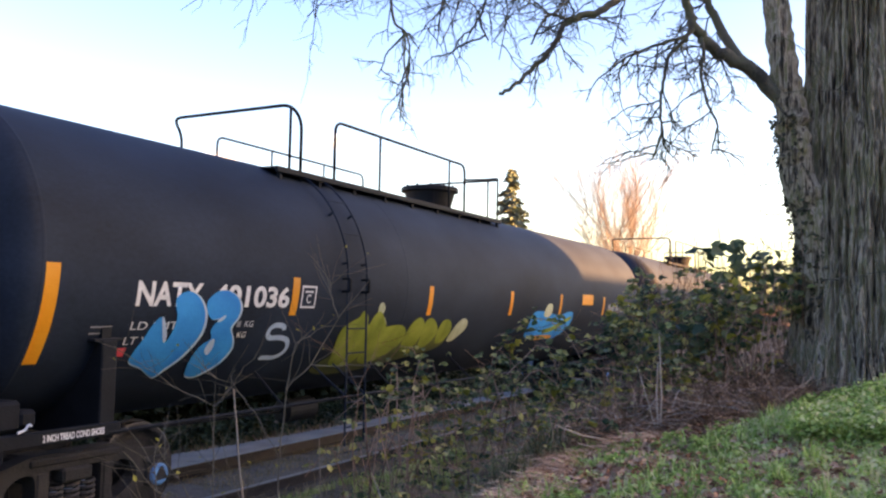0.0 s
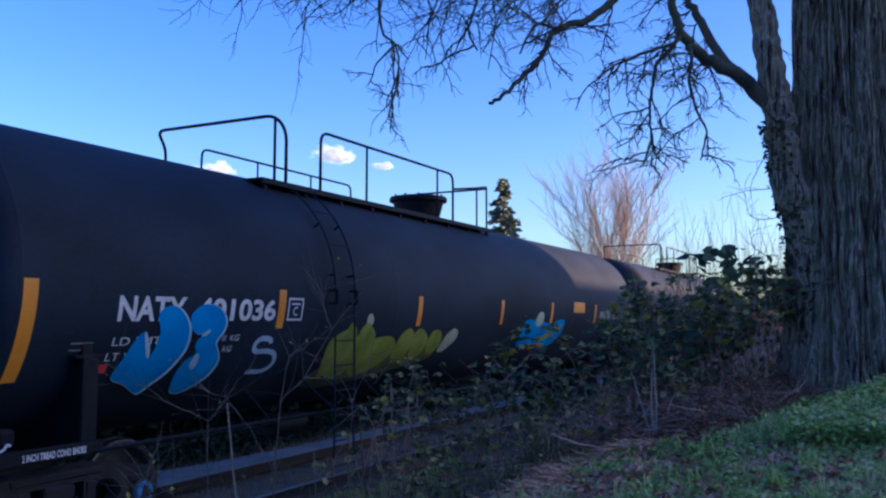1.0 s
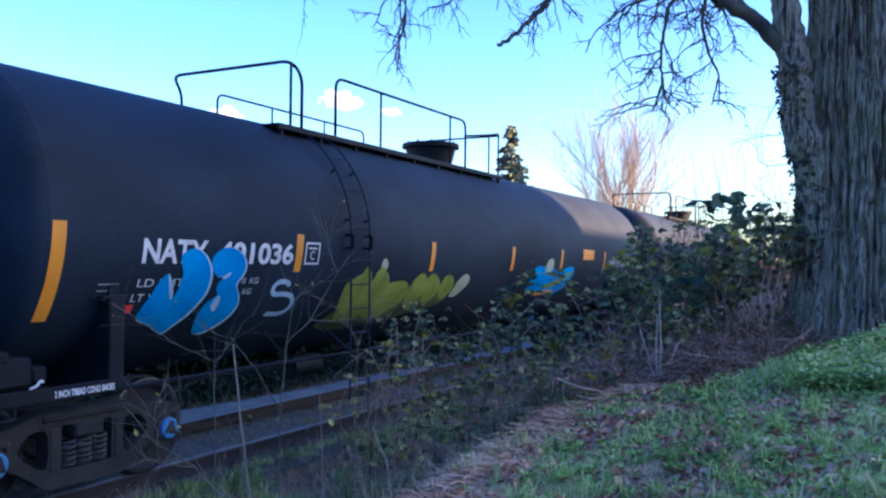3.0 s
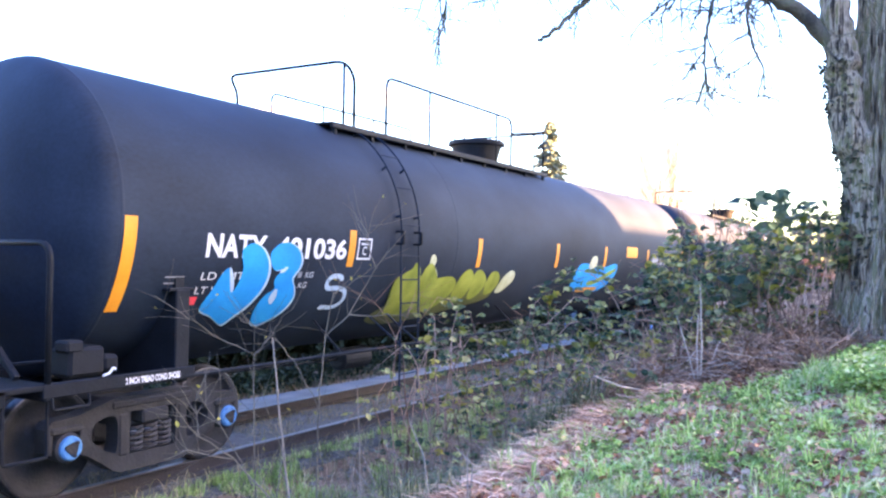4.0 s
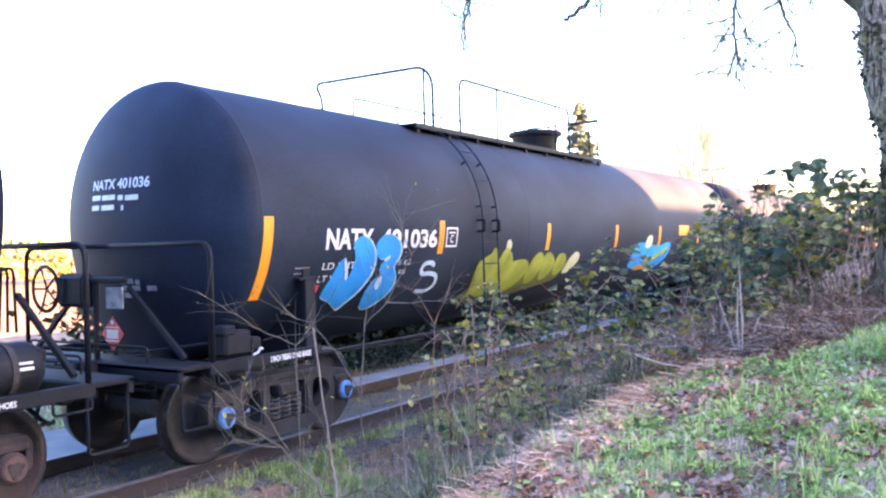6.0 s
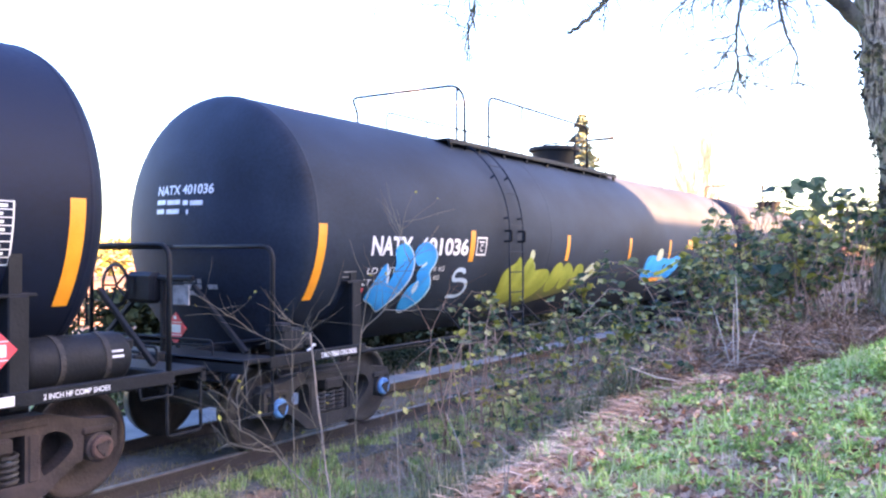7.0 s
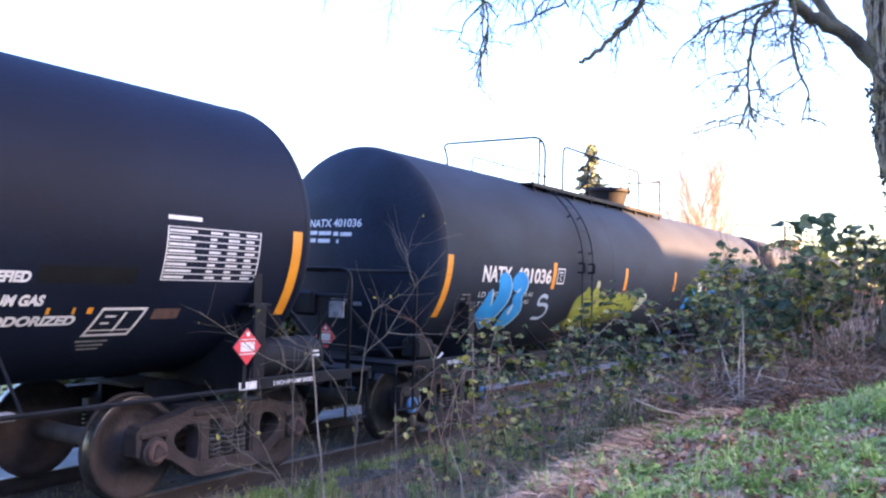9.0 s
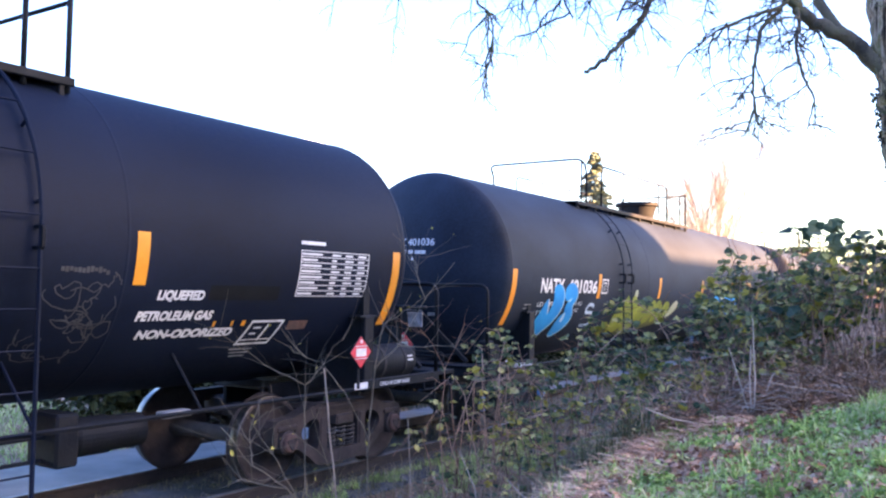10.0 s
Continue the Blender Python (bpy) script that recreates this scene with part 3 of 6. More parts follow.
        tube(bm, bend([P(0.72, -0.9, 1.05), P(0.72, -0.9, 1.20), P(0.72, 0.9, 1.20), P(0.72, 0.9, 1.05)], 0.06), 0.013, 6)
        tube(bm, bend([P(0.80, -1.1, 0.93), P(0.80, -1.1, 0.83), P(0.80, -0.75, 0.83), P(0.80, -0.75, 0.93)], 0.04), 0.012, 6)
        tube(bm, bend([P(0.80, 1.1, 0.93), P(0.80, 1.1, 0.83), P(0.80, 0.75, 0.83), P(0.80, 0.75, 0.93)], 0.04), 0.012, 6)
        part("end_grab_iron", bm, M_STEEL, car)
        bm = bmesh.new()
        soft_box(bm, P(1.02, 0, 0.88), (0.24, 0.16, 0.18), 0.03)
        soft_box(bm, P(1.10, k * 0.07, 0.88), (0.20, 0.14, 0.26), 0.04)
        part("coupler", bm, M_RUST, car, "rusty cast coupler knuckle")
        bm = bmesh.new()
        tube(bm, bend([P(0.85, 0.35, 0.80), P(1.0, 0.35, 0.62), P(1.12, 0.22, 0.45), P(1.1, 0.1, 0.5)], 0.1), 0.024, 6)
        part("air_hose", bm, M_HOSE, car)
        # hand brake and its housing
        bm = bmesh.new()
        soft_box(bm, P(-0.02, -1.15, 1.17), (0.34, 0.26, 0.24), 0.03)
        soft_box(bm, P(0.10, -1.2, 1.30), (0.16, 0.18, 0.10), 0.02)
        soft_box(bm, P(-0.25, -1.2, 1.14), (0.16, 0.16, 0.14), 0.03)
        part("brake_valve", bm, M_STEEL, car)
    # long pipes under the tank on both sides
    for s in (-1, 1):
        bm = bmesh.new()
        tube(bm, [(xa + 0.9, s * 1.42, 0.97), (xb - 0.9, s * 1.42, 0.97)], 0.022, 6)
        part("side_pipe", bm, M_STEEL, car)
        for i in range(1, 7):
            x = xa + 0.9 + (xb - xa - 1.8) * i / 7
            bm = bmesh.new()
            tube(bm, [(x, s * 1.42, 0.97), (x, s * 1.0, zc - math.sqrt(r * r - 1.0) + 0.02)], 0.014, 5)
            part("pipe_hanger", bm, M_STEEL, car)
    # brake cylinder and rods under the belly
    bm = bmesh.new()
    lathe(bm, [(0, 0.10), (0.02, 0.15), (0.6, 0.15), (0.62, 0.10)], "x", 20, (xa + 4.6, -0.3, 0.70))
    tube(bm, [(xa + 2.5, -0.2, 0.72), (xa + 4.6, -0.3, 0.7)], 0.016, 6)
    part("brake_cylinder", bm, M_STEEL, car)
    # walkway with its rails, the dome, the ladder
    p0, p1 = platform
    top = zc + math.sqrt(r * r - 0.65 ** 2)
    bm = bmesh.new()
    for s in (-1, 1):
        soft_box(bm, ((p0 + p1) / 2, s * 0.66, top + 0.03), (p1 - p0, 0.34, 0.03), 0.006)
        soft_box(bm, ((p0 + p1) / 2, s * 0.83, top + 0.01), (p1 - p0, 0.04, 0.07), 0.006)
    for i in range(9):
        x = p0 + 0.1 + (p1 - p0 - 0.2) * i / 8
        for s in (-1, 1):
            soft_box(bm, (x, s * 0.80, top - 0.09), (0.05, 0.05, 0.2), 0.006)
    part("walkway", bm, M_STEEL, car, "black steel grating walkway on the tank top")
    zt = top + 0.04
    if flipped:
        def X(v):
            return p1 - v
    else:
        def X(v):
            return p0 + v
    # near side: one long rail, one short rail by the dome
    handrail(car, [(X(1.22), -0.80, zt), (X(1.22), -0.80, zt + 0.78), (X(5.07), -0.80, zt + 0.80), (X(5.07), -0.80, zt)], 0.020, 0.16)
    for v in (2.34, 4.5):
        handrail(car, [(X(v), -0.80, zt), (X(v), -0.80, zt + 0.78)], 0.017)
    handrail(car, [(X(6.03), -0.80, zt), (X(6.03), -0.80, zt + 0.70)], 0.017)
    handrail(car, [(X(5.07), -0.80, zt + 0.55), (X(6.03), -0.80, zt + 0.70), (X(6.46), -0.80, zt + 0.78), (X(6.46), -0.80, zt)], 0.018, 0.05)
    handrail(car, [(X(6.46), -0.80, zt + 0.74), (X(6.46), 0.80, zt + 0.74), (X(6.46), 0.80, zt)], 0.018, 0.1)
    # across the end of the walkway
    if flipped:
        for v in (0.04, 0.42):
            handrail(car, [(X(v), -0.80, zt - 0.12), (X(v), -0.80, zt + 1.05)], 0.024)
        handrail(car, [(X(0.04), -0.80, zt + 1.03), (X(1.22), -0.80, zt + 1.03)], 0.02)
        handrail(car, [(X(0.04), -0.80, zt + 0.64), (X(0.04), 0.80, zt + 0.64), (X(0.04), 0.80, zt - 0.1)], 0.021, 0.1)
    else:
        handrail(car, [(X(0.50), -0.80, zt), (X(0.50), -0.80, zt + 0.66), (X(0.28), -0.80, zt + 0.80), (X(0.28), 1.15, zt + 0.80), (X(0.45), 1.15, zt + 0.62), (X(0.45), 1.15, zt - 0.3)], 0.021, 0.14)
        handrail(car, [(X(0.28), -0.80, zt), (X(0.28), -0.80, zt + 0.78)], 0.018)
    # far side, low
    handrail(car, [(X(0.75), 0.80, zt), (X(0.75), 0.80, zt + 0.62), (X(4.35), 0.80, zt + 0.62), (X(4.35), 0.80, zt)], 0.016, 0.12)
    for v in (1.9, 3.2):
        handrail(car, [(X(v), 0.80, zt), (X(v), 0.80, zt + 0.62)], 0.014)
    bm = bmesh.new()
    ztop = zc + r
    lathe(bm, [(-0.12, 0.37), (0.02, 0.38), (0.28, 0.45), (0.29, 0.51), (0.35, 0.51), (0.37, 0.47), (0.38, 0.02)], "z", 40, (dome_x, 0, ztop))
    dome = part("dome", bm, M_STEEL, car, "black bolted protective housing")
    for i in range(12):
        a = 2 * math.pi * i / 12
        bm = bmesh.new()
        lathe(bm, [(0, 0.018), (0.05, 0.018)], "z", 6, (dome_x + 0.46 * math.cos(a), 0.46 * math.sin(a), ztop + 0.345))
        part("bolt", bm, M_STEEL, dome)
    reach = r + 0.075
    paint = M_TANKB if flipped else M_TANK

    def on_arc(a, out):
        return -out * math.cos(radians(a)), zc + out * math.sin(radians(a))

    def ladder_side(x):
        bm = bmesh.new()
        pts = [(x, *on_arc(62 - 68 * i / 21, reach)) for i in range(22)]
        tube(bm, pts + [(x, -reach, zc - 0.4), (x, -reach, 0.42)], 0.018 if flipped else 0.013, 6)
        return bm
    ladder = part("ladder", ladder_side(ladder_x - 0.205), paint, car, "curved steel ladder painted like the tank")
    part("ladder_rail", ladder_side(ladder_x + 0.205), paint, ladder)
    for x in (ladder_x - 0.205, ladder_x + 0.205):
        for a in (58, 33, 8):
            bm = bmesh.new()
            tube(bm, [(x, *on_arc(a, reach)), (x, *on_arc(a, r - 0.01))], 0.015, 5)
            part("standoff", bm, paint, ladder)
        bm = bmesh.new()
        tube(bm, bend([(x, -r + 0.01, zc + 0.02), (x, -reach - 0.03, zc + 0.02), (x, -reach - 0.03, zc - 0.13), (x, -r + 0.01, zc - 0.13)], 0.02), 0.018, 5)
        part("bracket", bm, M_STEEL, ladder, "dark looped bracket")
        bm = bmesh.new()
        tube(bm, [(x, -reach, 1.0), (x, -1.02, zc - math.sqrt(r * r - 1.02 ** 2) + 0.02)], 0.013, 5)
        part("stay", bm, paint, ladder)
    rungs = [on_arc(58 - 18 * i, reach) for i in range(4)] + [(-reach, zc - 0.28 - 0.29 * i) for i in range(7)]
    for y, z in rungs:
        bm = bmesh.new()
        tube(bm, [(ladder_x - 0.205, y, z), (ladder_x + 0.205, y, z)], 0.009, 5)
        part("rung", bm, paint, ladder)
    return car, tank, turning


car_a, tank_a, turn_a = tank_car("black pressure tank car with blue and lime graffiti", 0.0, 18.0, ZC, True, (3.70, 10.25), 9.0, 4.45, (0.19, 5.80, 17.81))
car_b, tank_b, turn_b = tank_car("black gas tank car with white stencilled warnings", -20.1, -2.1, 2.43, False, (-12.4, -6.25), -11.1, -7.09, (-19.9, -13.1, -6.1, -2.40), True, 1.415)
car_c, tank_c, turn_c = tank_car("black tank car ahead, half in low sunlight", 20.15, 38.15, ZC, True, (23.85, 30.4), 29.15, 24.5, (20.34, 26, 29, 32, 37.96))
CARS = ((car_a, turn_a), (car_b, turn_b), (car_c, turn_c))


# ---- markings and graffiti on the cars ----
def mark_car_a():
    r, zc, tank = RAD, ZC, tank_a
    stripe(tank, 0.27, -0.85, 0.0, r, zc, 0.13)
    for x in (3.35, 6.47, 9.40, 11.89, 14.75):
        stripe(tank, x, -0.42, 0.0, r, zc, 0.12)
    stripe(tank, 17.7, -0.85, 0.0, r, zc, 0.13)
    lettering(tank, "NATX", 1.13, -0.335, 0.80, 0.225, r, zc, bold=0.03)
    lettering(tank, "401036", 2.07, -0.335, 1.18, 0.225, r, zc, bold=0.03)
    bm = bmesh.new()
    for x, y, w, h in ((3.46, -0.335, 0.27, 0.022), (3.46, -0.105, 0.27, 0.022), (3.46, -0.313, 0.022, 0.208), (3.708, -0.313, 0.022, 0.208), (3.52, -0.16, 0.15, 0.02)):
        bars(bm, x, y, w, h)
    sheet(tank, "lettering_frame", bm, M_WHITE, r, zc)
    lettering(tank, "C", 3.555, -0.28, 0.08, 0.10, r, zc, bold=0.01)
    lettering(tank, "LD LMT", 1.14, -0.555, 0.55, 0.075, r, zc)
    lettering(tank, "LT WT", 1.12, -0.70, 0.42, 0.075, r, zc)
    lettering(tank, "KG", 2.62, -0.545, 0.13, 0.065, r, zc)
    lettering(tank, "KG", 2.56, -0.665, 0.13, 0.065, r, zc)
    bm = bmesh.new()
    bars(bm, 2.50, -0.545, 0.06, 0.065)
    sheet(tank, "worn_marking", bm, M_DIM, r, zc)
    for y, w in ((-0.53, 0.22), (-0.59, 0.2)):
        bm = bmesh.new()
        bars(bm, 0.72, y, w, 0.014)
        sheet(tank, "worn_marking", bm, M_DIM, r, zc)
    bm = bmesh.new()
    bars(bm, 1.02, -0.82, 0.16, 0.09)
    sheet(tank, "red_marking", bm, M_RED, r, zc)

    # blue letter shaped like a hook, its pale edge under it
    hook = ((1.60, -0.25), (1.72, -0.19), (1.86, -0.23), (1.97, -0.34), (2.02, -0.46), (2.02, -0.61), (1.96, -0.75), (1.88, -0.88), (1.78, -0.99), (1.70, -1.09), (1.60, -1.05), (1.46, -0.96), (1.28, -0.88), (1.28, -0.77), (1.33, -0.64), (1.37, -0.53), (1.44, -0.44), (1.50, -0.46), (1.55, -0.58), (1.575, -0.68), (1.62, -0.66), (1.65, -0.54), (1.65, -0.43), (1.61, -0.34))
    three = ((2.02, -0.25), (2.13, -0.18), (2.28, -0.175), (2.42, -0.24), (2.49, -0.34), (2.48, -0.44), (2.42, -0.55), (2.50, -0.66), (2.55, -0.77), (2.53, -0.88), (2.48, -0.97), (2.39, -1.06), (2.25, -1.14), (2.11, -1.10), (2.05, -0.95), (2.05, -0.83), (2.10, -0.73), (2.19, -0.665), (2.15, -0.58), (2.17, -0.51), (2.24, -0.45), (2.12, -0.46), (2.04, -0.40), (2.0, -0.31))
    for shape in (hook, three):
        cx, cy = sum(p[0] for p in shape) / len(shape), sum(p[1] for p in shape) / len(shape)
        bm = bmesh.new()
        patch(bm, rounded([(cx + (x - cx) * 1.04 + 0.022, cy + (y - cy) * 1.03 - 0.012) for x, y in shape]), 0.007)
        sheet(tank, "graffiti_edge", bm, M_PALEBLUE, r, zc, "pale outline of a sprayed letter")
        bm = bmesh.new()
        patch(bm, rounded(shape), 0.010)
        sheet(tank, "graffiti_letter", bm, M_BLUE, r, zc, "blue sprayed graffiti letter")
    for shape in (((1.47, -0.45), (1.50, -0.45), (1.585, -0.60), (1.60, -0.68), (1.56, -0.66)), ((2.19, -0.48), (2.27, -0.42), (2.30, -0.435), (2.25, -0.48)), ((2.17, -0.79), (2.19, -0.69), (2.24, -0.67), (2.27, -0.77), (2.24, -0.85))):
        bm = bmesh.new()
        patch(bm, rounded(shape), 0.013)
        sheet(tank, "graffiti_edge", bm, M_PALEBLUE, r, zc, "pale highlight inside a sprayed letter")
    # pale blue S
    pts = rounded(((3.29, -0.59), (3.16, -0.53), (3.06, -0.56), (3.04, -0.63), (3.10, -0.68), (3.25, -0.68), (3.40, -0.71), (3.47, -0.79), (3.46, -0.88), (3.36, -0.94), (3.21, -0.94), (3.10, -0.90)), 5)[:55]
    bm = bmesh.new()
    half = 0.03
    left, right = [], []
    for i, p in enumerate(pts):
        a, b = Vector(pts[max(0, i - 1)]), Vector(pts[min(len(pts) - 1, i + 1)])
        d = (b - a).normalized()
        left.append((p[0] - d.y * half, p[1] + d.x * half))
        right.append((p[0] + d.y * half, p[1] - d.x * half))
    for i in range(len(pts) - 1):
        patch(bm, (left[i], right[i], right[i + 1], left[i + 1]), 0.009)
    bmesh.ops.remove_doubles(bm, verts=bm.verts[:], dist=0.0005)
    sheet(tank, "graffiti_stroke", bm, M_PALEBLUE, r, zc, "thin pale blue sprayed stroke")
    # lime bubble letters
    blobs = (((4.62, -1.16), (4.50, -0.95), (4.43, -0.72), (4.46, -0.58), (4.60, -0.50), (4.72, -0.45), (4.79, -0.37), (4.90, -0.43), (4.97, -0.55), (5.04, -0.43), (5.15, -0.37), (5.28, -0.46), (5.38, -0.58), (5.31, -0.70), (5.18, -0.82), (5.13, -0.98), (5.0, -1.16)),
             ((5.18, -1.08), (5.14, -0.88), (5.20, -0.72), (5.34, -0.61), (5.56, -0.57), (5.82, -0.57), (5.97, -0.67), (5.97, -0.82), (5.84, -0.98), (5.64, -1.14), (5.38, -1.18)),
             ((6.14, -0.98), (6.04, -0.84), (6.04, -0.68), (6.08, -0.56), (6.18, -0.48), (6.31, -0.46), (6.44, -0.56), (6.46, -0.72), (6.42, -0.90), (6.30, -1.0)),
             ((6.60, -0.94), (6.50, -0.78), (6.46, -0.58), (6.52, -0.48), (6.65, -0.47), (6.82, -0.56), (6.91, -0.68), (6.86, -0.84), (6.74, -0.95)),
             ((7.06, -0.88), (6.96, -0.74), (6.95, -0.59), (7.02, -0.50), (7.20, -0.50), (7.32, -0.61), (7.32, -0.76), (7.20, -0.87)))
    bm = bmesh.new()
    patch(bm, rounded(((4.26, -1.22), (4.44, -1.0), (4.70, -0.82), (5.4, -0.78), (6.2, -0.74), (7.0, -0.72), (7.30, -0.76), (7.2, -0.98), (6.4, -1.14), (5.4, -1.32), (4.7, -1.36))), 0.005)
    sheet(tank, "graffiti_fill", bm, M_LIMEDARK, r, zc, "faded dark lime fill")
    for shape in blobs:
        cx, cy = sum(p[0] for p in shape) / len(shape), sum(p[1] for p in shape) / len(shape)
        bm = bmesh.new()
        patch(bm, rounded([(cx + (x - cx) * 1.09, cy + (y - cy) * 1.04) for x, y in shape]), 0.006)
        sheet(tank, "graffiti_edge", bm, M_LIMEDARK, r, zc)
        bm = bmesh.new()
        patch(bm, rounded([(cx + (x - cx) * 1.06, cy + (y - cy) * 1.01) for x, y in shape]), 0.010)
        sheet(tank, "graffiti_letter", bm, M_LIME, r, zc, "lime green sprayed graffiti letter")
    for shape in (((7.38, -0.84), (7.41, -0.66), (7.50, -0.54), (7.67, -0.47), (7.82, -0.52), (7.84, -0.64), (7.71, -0.76), (7.56, -0.86)), ((5.12, -0.40), (5.12, -0.28), (5.20, -0.25), (5.27, -0.33), (5.22, -0.42)), ((5.30, -0.44), (5.40, -0.54), (5.38, -0.58), (5.30, -0.49))):
        bm = bmesh.new()
        patch(bm, rounded(shape), 0.008)
        sheet(tank, "graffiti_letter", bm, M_LIMEPALE, r, zc, "pale sprayed graffiti letter")
    bm = bmesh.new()
    patch(bm, rounded(((10.50, -0.84), (10.46, -0.60), (10.56, -0.37), (11.0, -0.34), (11.9, -0.41), (12.45, -0.34), (12.72, -0.38), (12.72, -0.62), (12.4, -0.86), (12.0, -0.97), (11.4, -0.92), (10.9, -0.93))), 0.005)
    sheet(tank, "graffiti_fill", bm, M_BLUE, r, zc, "solid blue sprayed fill")
    for shape, mat in ((((11.3, -0.72), (11.7, -0.66), (12.2, -0.52), (12.6, -0.44), (12.65, -0.50), (12.2, -0.64), (11.8, -0.76), (11.4, -0.80)), M_LIME), (((10.95, -0.86), (11.4, -0.84), (11.95, -0.86), (11.95, -0.94), (11.4, -0.95), (10.95, -0.95)), M_ORANGE), (((11.05, -0.40), (11.15, -0.22), (11.4, -0.20), (11.45, -0.38), (11.25, -0.46)), M_LIMEPALE)):
        bm = bmesh.new()
        patch(bm, rounded(shape), 0.009)
        sheet(tank, "graffiti_stroke", bm, mat, r, zc, "sprayed stroke over the blue letters")


def on_head(tank, name, bm, mat, x0, r, zc, label=""):
    """Lays a flat sheet (x along -y of the world, y up) on a tank's rear head."""
    bmesh.ops.triangulate(bm, faces=bm.faces[:])
    for v in bm.verts:
        y, z = -v.co.x, v.co.y
        v.co = (x0 - head_depth(math.hypot(y, z) / r) - 0.014, y, zc + z)
    for f in bm.faces:
        f.normal_update()
        if f.normal.x > 0:
            f.normal_flip()
    return part(name, bm, mat, tank, label)


def mark_head_a():
    x0 = 0.20
    for text, x, y, w, h in (("NATX 401036", -0.44, 0.32, 0.87, 0.105),):
        bm = words(text, w, h, bold=0.02)
        bmesh.ops.translate(bm, vec=(x, y, 0), verts=bm.verts[:])
        on_head(tank_a, "lettering", bm, M_WHITE, x0, RAD, ZC)
    for x, y, w in ((-0.44, 0.22, 0.16), (-0.25, 0.215, 0.22), (0.01, 0.205, 0.08), (0.12, 0.20, 0.18), (-0.44, 0.12, 0.14), (-0.26, 0.115, 0.22), (0.07, 0.105, 0.03), (-0.05, -0.62, 0.18), (0.16, -0.63, 0.06), (-0.05, -0.69, 0.26), (0.3, -0.69, 0.12), (-0.05, -0.76, 0.2)):
        bm = bmesh.new()
        bars(bm, x, y, w, 0.05)
        on_head(tank_a, "marking", bm, M_WHITE if y > 0 else M_DIM, x0, RAD, ZC)


def placard(car, x, y, z, facing):
    """A red diamond warning placard on a bracket; facing 'side' or 'end'."""
    bm = bmesh.new()
    turn = Matrix.Rotation(radians(45), 4, "Y")
    soft_box(bm, (0, 0.012, 0), (0.255, 0.012, 0.255), 0.004, turn)
    soft_box(bm, (0, 0.03, -0.22), (0.05, 0.02, 0.34), 0.004)
    rot = Matrix.Identity(4) if facing == "side" else Matrix.Rotation(radians(-90), 4, "Z")
    place = Matrix.Translation((x, y, z)) @ rot
    bmesh.ops.transform(bm, matrix=place, verts=bm.verts[:])
    back = part("placard_holder", bm, M_STEEL, car)
    bm = bmesh.new()
    soft_box(bm, (0, 0, 0), (0.243, 0.008, 0.243), 0.003, turn)
    bmesh.ops.transform(bm, matrix=place, verts=bm.verts[:])
    part("placard", bm, M_RED, back, "red diamond hazard placard")
    bm = bmesh.new()
    box(bm, (0, -0.007, 0), (0.17, 0.004, 0.085))
    for zz in (0.066, -0.066):
        box(bm, (0, -0.007, zz), (0.20, 0.004, 0.008))
    box(bm, (0, -0.007, 0.115), (0.035, 0.004, 0.035))
    bmesh.ops.transform(bm, matrix=place, verts=bm.verts[:])
    part("placard_panel", bm, M_WHITE, back, "white number panel")


